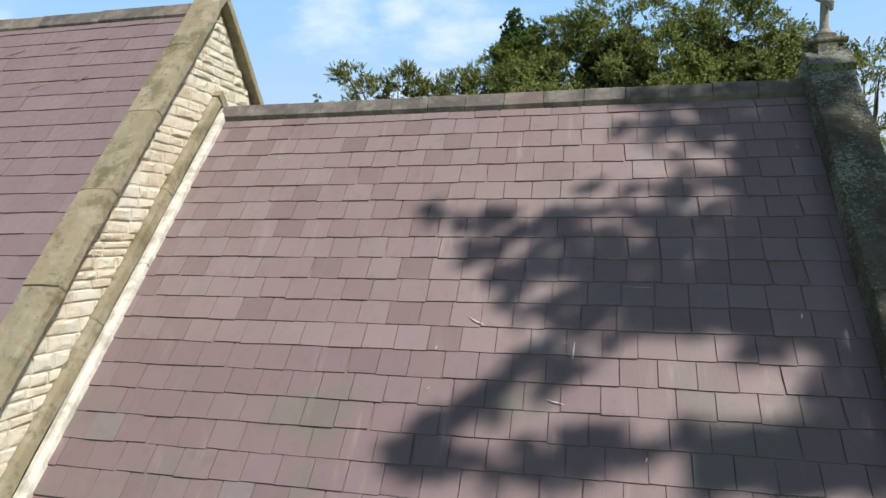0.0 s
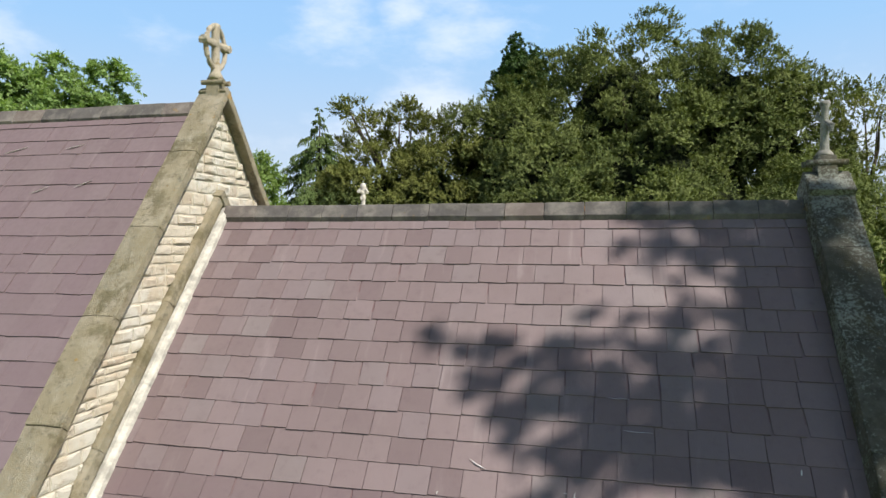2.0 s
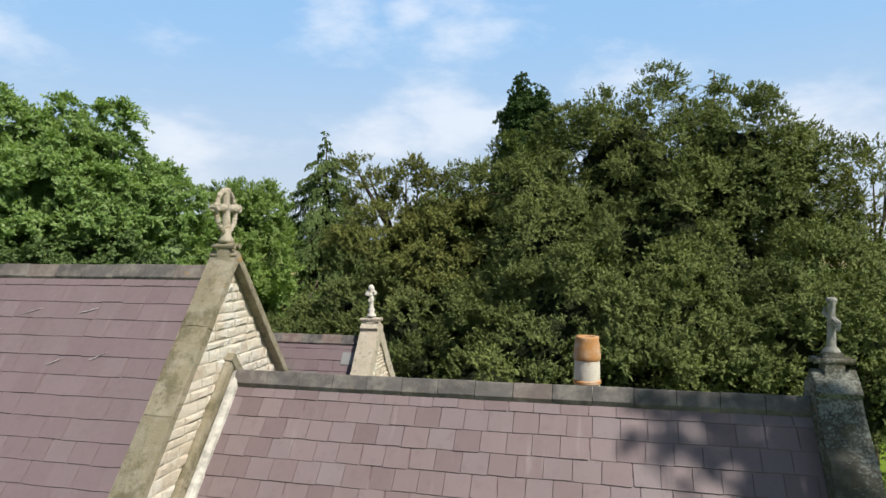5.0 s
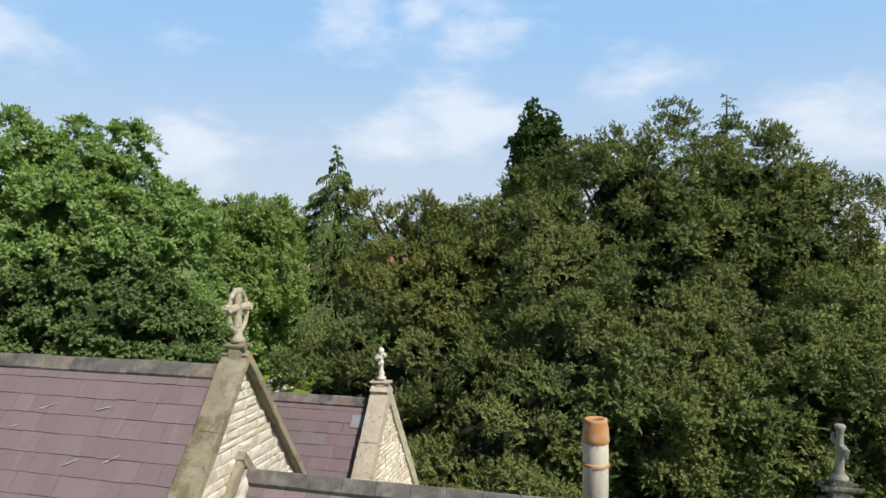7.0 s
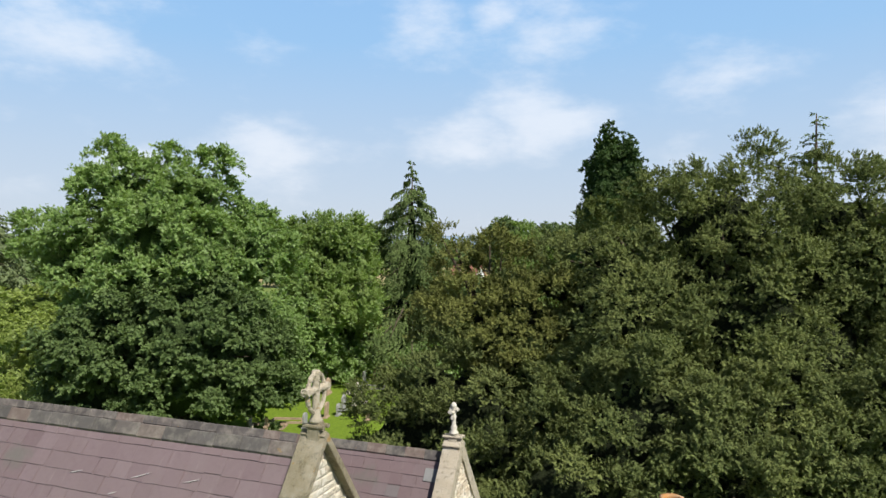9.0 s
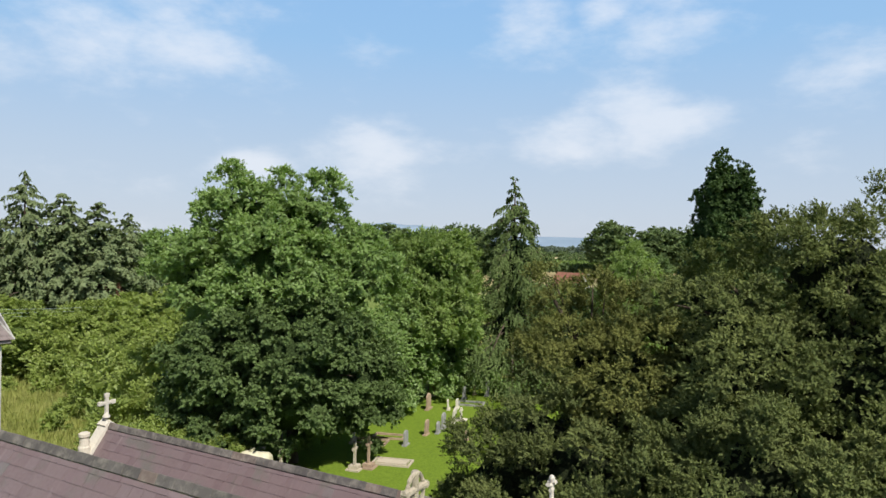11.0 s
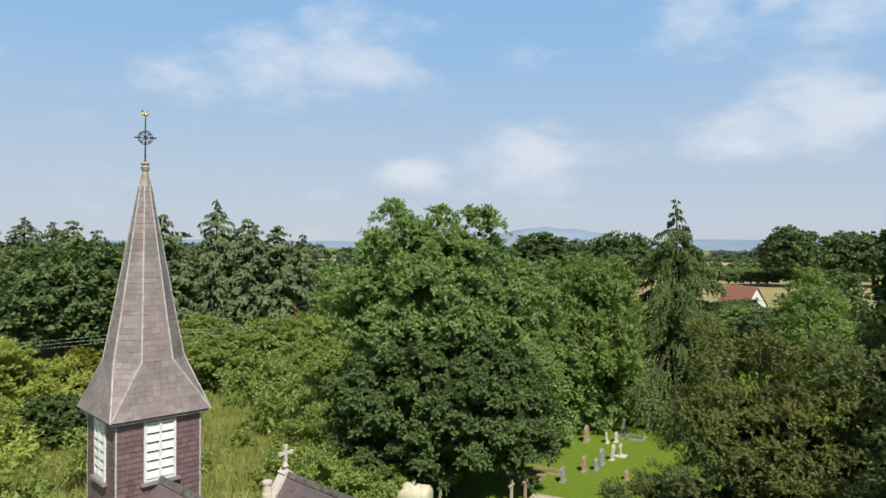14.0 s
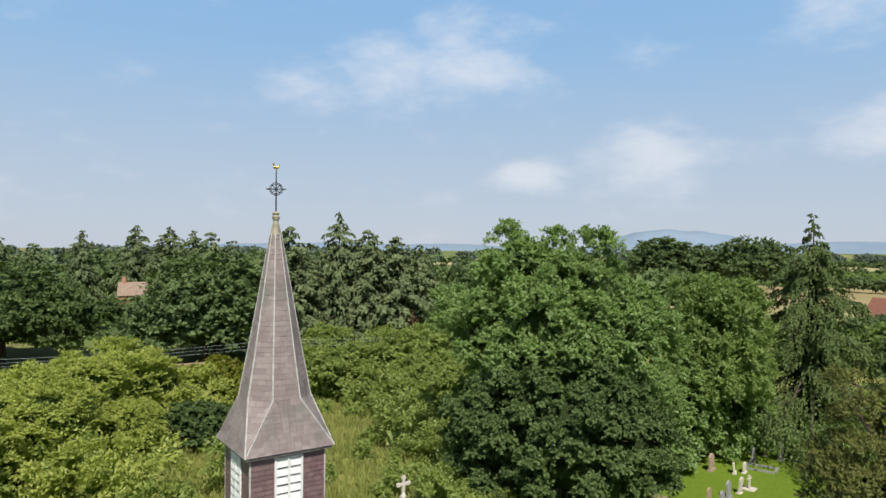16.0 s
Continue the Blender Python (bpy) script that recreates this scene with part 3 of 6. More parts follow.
chancel = tagged(empty("church_chancel", 3.3, 0, 0), "stone chancel with a purple slate roof and stone coped gable", "church")


def under(parent, ob):
    """Keeps an object where it is while it hangs under a parent that is not at the origin."""
    ob.matrix_parent_inverse = Matrix.Translation(parent.location).inverted()
    return ob


def settle_children(thing):
    for ob in thing.children:
        under(thing, ob)


part("wall", box(-0.2, 6.9, -2.9, -2.45, 0, 3.95), MORTAR, chancel)
part("wall", box(-0.2, 6.9, 2.45, 2.9, 0, 3.95), MORTAR, chancel)
deck = roof_deck(chancel, "roof", -0.12, 6.63, 0, CZ, KC, 3.12, 3.12)
slated_slope(deck, -0.1, 6.63, 0, CZ, KC, 3.12, -1, 0.293, 0.255, lambda x, s: s < 4.55, 3, first=-0.02, joint=0.007)
slated_slope(deck, -0.1, 6.63, 0, CZ, KC, 3.12, 1, 0.293, 0.255, lambda x, s: False, 4, first=-0.02)
ridge_tiles(deck, -0.1, 6.63, 0, 7.79, KC, 0.45)
east = gable_wall(chancel, "gable_wall", 6.66, 7.02, 0, 7.78, KC, 3.0, 0, MORTAR)
coping_side(chancel, 6.63, 7.06, 0.03, 8.09, 1.23, -3.2, -1, 0.34, COPING_DARK, 0.95)
coping_side(chancel, 6.63, 7.06, 0.03, 8.09, 1.23, 3.2, 1, 0.34, COPING_DARK, 0.95)


def saddle(parent, x0, x1, y, z, material, w=0.2, h=0.2):
    """Apex stone with a roll across it and a square die for the cross."""
    bm = bmesh.new()
    xm = (x0 + x1) / 2
    add_prism(bm, [(y - w, z - 0.20), (y + w, z - 0.20), (y + w * 0.62, z + h * 0.55), (y + w * 0.4, z + h), (y - w * 0.4, z + h), (y - w * 0.62, z + h * 0.55)], xm - 0.10, xm + 0.10)
    bmesh.ops.bevel(bm, geom=bm.edges[:], offset=0.012, segments=2, affect="EDGES")
    part("apex_stone", roughen(bm, 0.01, 8), material, parent)
    bm = bmesh.new()
    for s in (-1, 1):
        add_tube(bm, [(x0 - 0.01, y + s * w * 0.55, z + h * 0.55), (x1 + 0.01, y + s * w * 0.55, z + h * 0.55)], [0.032, 0.032], 12)
    part("roll_moulding", roughen(bm, 0.008, 9), material, parent)


def broken_cross(parent, x, y, z):
    fin = part("cross_finial", add_lathe(bmesh.new(), x, y, [(0.085, z), (0.088, z + 0.02), (0.062, z + 0.05), (0.046, z + 0.07), (0.042, z + 0.25), (0.036, z + 0.42), (0.038, z + 0.5), (0.052, z + 0.54), (0.056, z + 0.565), (0.04, z + 0.58)], 16), CROSS_GREY, parent, "weathered stone cross shaft with broken arms", True)
    bm = bmesh.new()
    add_tube(bm, [(x, y, z + 0.36), (x + 0.04, y - 0.07, z + 0.31), (x + 0.035, y - 0.1, z + 0.24)], [0.04, 0.036, 0.022], 8)
    add_tube(bm, [(x, y, z + 0.36), (x - 0.06, y + 0.06, z + 0.42), (x - 0.05, y + 0.06, z + 0.48)], [0.036, 0.028, 0.016], 8)
    part("broken_arm", roughen(bm, 0.012, 14), CROSS_GREY, fin)
    return fin


saddle(chancel, 6.66, 7.03, 0.06, 8.06, COPING_DARK, 0.15, 0.2)
broken_cross(chancel, 6.85, 0.09, 8.25)
settle_children(chancel)

# nave
KN, NZ = 1.31, 9.04
nave = tagged(empty("church_nave", -7.5, 0, 0), "stone nave with a long purple slate roof and coped gable", "church")
part("wall", box(-15.3, -0.5, -3.75, -3.3, 0, 4.3), MORTAR, nave)
deck = roof_deck(nave, "roof", -15.3, -0.49, 0, NZ, KN, 3.95, 3.4)
slated_slope(deck, -15.3, -0.49, 0, NZ, KN, 3.95, -1, 0.32, 0.262, lambda x, s: x > -5.2 and s < 5.2, 5, first=-0.03, joint=0.001, single_mat=SLATE_NAVE)
slated_slope(deck, -15.3, -0.49, 0, NZ, KN, 3.4, 1, 0.32, 0.262, lambda x, s: False, 6, first=-0.03)
ridge_tiles(deck, -13.1, -0.5, 0, 9.14, KN, 0.46)
gable = gable_wall(nave, "gable_wall", -0.48, -0.25, 0.08, 9.17, KN, 3.8, 0, MORTAR)
clad_gable(gable, -0.255, 0.08, 9.16, KN, 3.9, 0.12, 0.25, 0.028, 21, True,
           lambda y, z: z > 7.75 - 1.21 * abs(y) and z > 3.9 and y < 2.2)
coping_side(nave, -0.50, -0.11, 0.08, 9.33, KN, -4.1, -1, 0.10, COPING, 1.15)
coping_side(nave, -0.50, -0.11, 0.08, 9.33, KN, 4.1, 1, 0.10, COPING, 1.15)
# stone weathering and lime fillet where the chancel roof meets the gable
coping_side(nave, -0.26, -0.15, 0.02, 8.0, 1.21, -3.3, -1, 0.12, COPING, 2.0, "weathering_stone")
coping_side(nave, -0.26, -0.13, 0.02, 8.0, 1.21, 3.3, 1, 0.12, COPING, 1.3, "weathering_stone")
coping_side(nave, -0.16, -0.04, 0, 7.78, KC, -3.2, -1, 0.12, FLASH, 3.2, "lime_fillet")


def wheel_cross(parent, x, y, z, k=1.0):
    """Ringed cross in the plane across the ridge: shaft, thick arm, oval ring."""
    fin = part("cross_finial", add_lathe(bmesh.new(), x, y, [(0.085 * k, z), (0.09 * k, z + 0.03 * k), (0.06 * k, z + 0.09 * k), (0.052 * k, z + 0.2 * k), (0.05 * k, z + 0.62 * k), (0.062 * k, z + 0.66 * k), (0.045 * k, z + 0.68 * k)], 12), CARVED, parent, "lichened carved stone ringed cross", True)
    bm = bmesh.new()
    n = 24
    pts = [(x, y + 0.205 * k * math.sin(a), z + (0.385 + 0.26 * math.cos(a)) * k) for a in np.linspace(0, 2 * math.pi, n + 1)]
    add_tube(bm, pts, [0.031 * k] * (n + 1), 8)
    part("ring", roughen(bm, 0.008, 10), CARVED, fin)
    bm = bmesh.new()
    for s in (-1, 1):
        add_tube(bm, [(x, y, z + 0.43 * k), (x, y + s * 0.12 * k, z + 0.43 * k), (x, y + s * 0.22 * k, z + 0.43 * k), (x, y + s * 0.275 * k, z + 0.43 * k)], [0.05 * k, 0.048 * k, 0.062 * k, 0.05 * k], 10)
        add_tube(bm, [(x - 0.055 * k, y + s * 0.24 * k, z + 0.43 * k), (x + 0.055 * k, y + s * 0.24 * k, z + 0.43 * k)], [0.045 * k, 0.045 * k], 8)
    part("arm", roughen(bm, 0.012, 14), CARVED, fin)
    return fin


saddle(nave, -0.44, -0.14, 0.08, 9.29, COPING, 0.115, 0.17)
wheel_cross(nave, -0.29, 0.08, 9.43, 1.05)
settle_children(nave)

# north aisle
AY, AZ, KA = 5.45, 7.37, 1.35
aisle = tagged(empty("church_aisle", -7.5, AY, 0), "stone north aisle with slate roof and coped gables", "church")
part("wall", box(-15.0, -0.35, 8.2, 8.6, 0, 3.4), MORTAR, aisle)
deck = roof_deck(aisle, "roof", -15.05, -0.42, AY, AZ, KA, 2.08, 3.0)
slated_slope(deck, -15.05, -0.42, AY, AZ, KA, 2.08, -1, 0.30, 0.25, lambda x, s: False, 7, first=-0.03)
slated_slope(deck, -15.05, -0.42, AY, AZ, KA, 3.0, 1, 0.30, 0.25, lambda x, s: False, 8, first=-0.03)
ridge_tiles(deck, -15.0, -0.44, AY, 7.48, KA, 0.46)
gable = gable_wall(aisle, "gable_wall", -0.40, -0.11, AY, 7.55, KA, 2.9, 0, MORTAR)
clad_gable(gable, -0.115, AY, 7.5, KA, 3.4, 0.085, 0.2, 0.035, 23, False)
coping_side(aisle, -0.44, -0.05, AY, 7.80, KA, AY - 2.3, -1, 0.24, CARVED, 0.7)
coping_side(aisle, -0.44, -0.05, AY, 7.80, KA, AY + 3.1, 1, 0.24, CARVED, 0.7)
gable_wall(aisle, "gable_wall", -15.35, -15.0, AY, 7.3, KA, 2.9, 0, MORTAR)
coping_side(aisle, -15.42, -15.0, AY, 7.55, KA, AY - 2.3, -1, 0.24, CARVED_PALE, 0.8)
coping_side(aisle, -15.42, -15.0, AY, 7.55, KA, AY + 3.1, 1, 0.24, CARVED_PALE, 0.8)
bm = bmesh.new()
add_box(bm, -0.80, -0.46, -0.13, 0.13, 0.0, 0.012)
for v in bm.verts:
    x, y, z = v.co
    v.co = Vector((x, AY - 0.28 + y * 0.62, 7.37 - 0.28 * KA + y * 0.62 * KA + z + 0.04))
part("lead_patch", bm, LEAD, aisle, "pale grey lead patch")


def flower_cross(parent, x, y, z):
    fin = part("cross_finial", add_lathe(bmesh.new(), x, y, [(0.10, z), (0.10, z + 0.04), (0.055, z + 0.08), (0.075, z + 0.14), (0.045, z + 0.19), (0.045, z + 0.32), (0.06, z + 0.36), (0.045, z + 0.4), (0.05, z + 0.56), (0.07, z + 0.6), (0.03, z + 0.66)], 12), CARVED_PALE, parent, "small carved stone foliate cross", True)
    bm = bmesh.new()
    for s in (-1, 1):
        add_tube(bm, [(x, y, z + 0.45), (x + s * 0.02, y + s * 0.1, z + 0.47), (x + s * 0.03, y + s * 0.15, z + 0.49)], [0.04, 0.035, 0.05], 8)
        add_tube(bm, [(x, y, z + 0.33), (x, y + s * 0.08, z + 0.35)], [0.03, 0.04], 8)
        add_tube(bm, [(x, y, z + 0.50), (x + s * 0.08, y, z + 0.52)], [0.03, 0.045], 8)
    part("arm", roughen(bm, 0.014, 14), CARVED_PALE, fin)


def latin_cross(parent, x, y, z):
    fin = part("cross_finial", add_lathe(bmesh.new(), x, y, [(0.12, z), (0.12, z + 0.05), (0.07, z + 0.12), (0.055, z + 0.18)], 10), CARVED_PALE, parent, "white stone cross", True)
    bm = bmesh.new()
    add_box(bm, x - 0.045, x + 0.045, y - 0.055, y + 0.055, z + 0.15, z + 0.72, 0.012)
    add_box(bm, x - 0.042, x + 0.042, y - 0.22, y + 0.22, z + 0.43, z + 0.53, 0.012)
    for dy, dz in ((-0.22, 0.48), (0.22, 0.48), (0, 0.72)):
        add_box(bm, x - 0.048, x + 0.048, y + dy - 0.075, y + dy + 0.075, z + dz - 0.065, z + dz + 0.065, 0.012)
    part("cross", bm, CARVED_PALE, fin)


saddle(aisle, -0.45, -0.04, AY, 7.76, CARVED, 0.13, 0.12)
flower_cross(aisle, -0.245, AY, 7.88)
latin_cross(aisle, -15.2, AY, 7.60)
part("chimney", add_lathe(bmesh.new(), -15.2, 4.72, [(0.18, 6.3), (0.18, 6.85), (0.15, 6.9), (0.13, 7.14), (0.165, 7.18), (0.17, 7.27), (0.13, 7.3)], 16), POT, aisle, "small round stone chimney pot")
settle_children(aisle)

# chalky scratches and droppings on the slates
def scratch(owner, ridge_z, tangent, x, s, length, tilt, wide=1.0):
    """A thin pale scrape, x along the ridge, s metres down the south slope."""
    c = 1 / math.sqrt(1 + tangent * tangent)
    down, up = Vector((0, -c, -tangent * c)), Vector((0, -tangent * c, c))
    p = Vector((x, 0, ridge_z)) + down * s + up * 0.027
    way = (Vector((1, 0, 0)) * math.cos(tilt) - down * math.sin(tilt)).normalized()
    bm = bmesh.new()
    add_tube(bm, [p - way * length / 2, p - way * length * 0.1 + down * 0.006, p + way * length * 0.25, p + way * length / 2], [0.003 * wide, 0.012 * wide, 0.009 * wide, 0.003 * wide], 6, 0.3)
    return under(owner, part("scratch", bm, CHALK, owner))


for x, s_, ln, tilt in ((-2.89, 0.66, 0.34, 0.35), (-2.0, 0.63, 0.26, 0.28), (-2.12, 1.37, 0.26, 0.45), (-1.54, 1.28, 0.24, 0.5), (-3.25, 0.96, 0.14, 0.35), (-4.1, 0.75, 0.26, 0.25)):
    scratch(nave, NZ, KN, x, s_, ln, tilt)
for x, s_, ln, tilt in ((3.2, 3.26, 0.03, 1), (3.19, 3.65, 0.035, 0.5), (4.92, 4.13, 0.035, 1.2), (4.3, 3.17, 0.03, 0), (4.37, 3.24, 0.16, 1.5), (3.53, 2.98, 0.17, -0.5), (4.9, 2.58, 0.25, -0.05), (4.24, 3.71, 0.14, -0.3), (4.73, 2.27, 0.2, -0.05), (6.16, 2.84, 0.05, 1.4)):
    scratch(chancel, CZ, KC, x, s_, ln, tilt, 0.5)

# chimney behind the chancel
chimney = tagged(empty("chimney", 4.21, 3.27, 0), "round limewashed chimney with a terracotta pot", "chimney")
part("stack", box(3.8, 4.62, 2.9, 3.64, 0, 5.2, 0.02), MORTAR, chimney)
bm = add_lathe(bmesh.new(), 4.21, 3.27, [(0.205, 5.2), (0.205, 7.35), (0.20, 7.5), (0.195, 7.56)], 24)
part("shaft", bm, POT, chimney, "flaking limewashed shaft", True)
part("band", add_lathe(bmesh.new(), 4.21, 3.27, [(0.205, 7.15), (0.222, 7.16), (0.222, 7.20), (0.205, 7.22)], 24), TERRA, chimney)
bm = bmesh.new()
rings = [(0.207, 7.53), (0.218, 7.555), (0.218, 7.60), (0.20, 7.78), (0.185, 7.87), (0.19, 7.905), (0.125, 7.91), (0.115, 7.87), (0.11, 7.6)]
prev = None
for rad, z in rings:
    ring = [bm.verts.new((4.21 + rad * math.cos(k * math.pi / 12), 3.27 + rad * math.sin(k * math.pi / 12), z)) for k in range(24)]
    if prev:
        for k in range(24):
            bm.faces.new((prev[k], prev[(k + 1) % 24], ring[(k + 1) % 24], ring[k]))
    prev = ring
bm.faces.new(prev)
part("pot", roughen(bm, 0.006, 9), TERRA, chimney, "orange terracotta pot with a worn rim", True)
settle_children(chimney)

# bell turret and spire
TX, TY = -14.22, 0.05
tower = tagged(empty("bell_turret", TX, TY, 0), "slate-hung bell turret with white louvres and a splayed octagonal slate spire", "bell tower")
HB = 1.12
part("core", box(TX - HB, TX + HB, TY - HB, TY + HB, 0, 10.75), SLATE_TOWER, tower)
part("soffit", box(TX - 1.3, TX + 1.3, TY - 1.3, TY + 1.3, 10.69, 10.75), GREYWOOD, tower)


def hung_slates(parent, face, seed):
    """Rows of hung slates on one face of the turret, leaving the louvre opening free."""
    r = random.Random(seed)
    verts, faces = [], []
    a = face * math.pi / 2
    ux, uy = -math.sin(a), math.cos(a)
    nx, ny = math.cos(a), math.sin(a)
    z = 7.0
    row = 0
    while z < 10.62:
        x = -HB - (row % 2) * 0.11
        while x < HB:
            w = 0.22 * r.uniform(0.85, 1.15)
            p, q = max(x, -HB), min(x + w, HB)
            x += w
            if q - p < 0.03 or (p < 0.42 and q > -0.42 and 8.98 < z + 0.07 < 10.62):
                if q - p < 0.03:
                    continue
                if p > -0.42 and q < 0.42:
                    continue
                if p < -0.42 < q:
                    q = -0.42
                elif p < 0.42 < q:
                    p = 0.42
            k = len(verts)
            j = r.uniform(-0.004, 0.004)
            for s, d, zz in ((p + 0.003, 0.0, z + j), (q - 0.003, 0.0, z + j), (q - 0.003, 0.0, z + 0.19), (p + 0.003, 0.0, z + 0.19),
                             (p + 0.003, 0.035, z + j), (q - 0.003, 0.035, z + j), (q - 0.003, 0.010, z + 0.19), (p + 0.003, 0.010, z + 0.19)):
                verts.append((TX + ux * s + nx * (HB + d), TY + uy * s + ny * (HB + d), zz))
            faces += [tuple(i + k for i in f) for f in ((4, 5, 6, 7), (0, 1, 5, 4), (1, 2, 6, 5), (2, 3, 7, 6), (3, 0, 4, 7))]
        z += 0.145
        row += 1
    me = bpy.data.meshes.new("slate_hanging")
    me.from_pydata(verts, [], faces)
    me.materials.append(SLATE_TOWER)
    ob = new("slate_hanging", me)
    ob.parent = parent
    tagged(ob, kind="stuff")


def louvre(parent, face):
    """White louvred opening: frame, mullion, slats, sill."""
    turn = Matrix.Translation((TX, TY, 0)) @ Matrix.Rotation(face * math.pi / 2, 4, "Z")

    def put(name, bm, material, over, label=""):
        bmesh.ops.transform(bm, matrix=turn, verts=bm.verts[:])
        return part(name, bm, material, over, label)

    # near-black panel on the solid core, painted as the unlit inside of the belfry
    win = put("louvre_window", box(HB - 0.02, HB + 0.004, -0.42, 0.42, 9.02, 10.62), DARK, parent, "white painted louvred belfry opening")
    for y0, y1, z0, z1 in ((-0.43, -0.36, 9.02, 10.62), (0.36, 0.43, 9.02, 10.62), (-0.36, 0.36, 10.55, 10.62), (-0.36, 0.36, 9.02, 9.08)):
        put("frame", box(HB, HB + 0.075, y0, y1, z0, z1, 0.006), WHITE, win)
    put("mullion", box(HB, HB + 0.085, -0.035, 0.035, 9.08, 10.55, 0.006), WHITE, win)
    for i in range(6):
        for y0, y1 in ((-0.357, -0.038), (0.038, 0.357)):
            z = 9.11 + i * 0.245
            bm = box(HB + 0.005, HB + 0.03, y0, y1, z, z + 0.2)
            for v in bm.verts:
                v.co.x += (z + 0.2 - v.co.z) * 0.28
            put("slat", bm, WHITE, win)
    put("sill", box(HB, HB + 0.16, -0.53, 0.53, 8.93, 9.02, 0.012), GREYWOOD, win)


for face in range(4):
    hung_slates(tower, face, 40 + face)
louvre(tower, 0)
louvre(tower, 3)
for sx in (-1, 1):
    for sy in (-1, 1):
        x, y = TX + sx * (HB + 0.01), TY + sy * (HB + 0.01)
        part("corner_roll", add_tube(bmesh.new(), [(x, y, 7.0), (x, y, 10.6)], [0.028, 0.028], 8), LEAD_PALE, tower)

E_HALF, E_Z, B_APO, B_Z, T_Z, T_APO = 1.348, 10.78, 0.964, 12.21, 17.08, 0.15


def octagon(apothem, z):
    t = apothem * 0.437
    a = apothem
    return [Vector((TX + x, TY + y, z)) for x, y in ((a, -t), (a, t), (t, a), (-t, a), (-a, t), (-a, -t), (-t, -a), (t, -a))]


CORNERS = [Vector((TX + x * E_HALF, TY + y * E_HALF, E_Z)) for x, y in ((1, 1), (-1, 1), (-1, -1), (1, -1))]


def shingle_panel(verts, faces, top_l, top_r, bot_l, bot_r, row, width, r):
    """Rows of small slates over a four-sided panel."""
    n = (top_r - top_l).cross(bot_l - top_l)
    if n.length < 1e-6:
        n = (bot_r - top_l).cross(bot_l - top_l)
    n.normalize()
    mid = (top_l + top_r + bot_l + bot_r) / 4
    if n.dot(mid - Vector((TX, TY, mid.z - 0.5))) < 0:
        n = -n
    length = ((bot_l + bot_r) / 2 - (top_l + top_r) / 2).length
    rows = max(1, round(length / row))
    for i in range(rows):
        f0, f1 = i / rows, (i + 1.25) / rows
        f1c = min(f1, 1.0)
        tl, tr = top_l.lerp(bot_l, f0), top_r.lerp(bot_r, f0)
        bl, br = top_l.lerp(bot_l, f1c), top_r.lerp(bot_r, f1c)
        wid = (br - bl).length
        cnt = max(1, round(wid / width))
        off = (i % 2) * 0.5
        k0 = -1 if off else 0
        for k in range(k0, cnt):
            a, b = max(0.0, (k + off) / cnt), min(1.0, (k + 1 + off) / cnt)
            if b - a < 0.02:
                continue
            g = 0.004 / max(wid, 0.05)
            a, b = a + g, b - g
            lift = 0.012 + r.uniform(-0.004, 0.004)
            j = len(verts)
            p = [tl.lerp(tr, a), tl.lerp(tr, b), bl.lerp(br, b), bl.lerp(br, a)]
            verts.extend([tuple(p[0] + n * 0.002), tuple(p[1] + n * 0.002), tuple(p[2] + n * lift), tuple(p[3] + n * lift), tuple(p[2]), tuple(p[3])])
            faces.extend([(j, j + 1, j + 2, j + 3), (j + 3, j + 2, j + 4, j + 5), (j, j + 3, j + 5), (j + 1, j + 4, j + 2)])


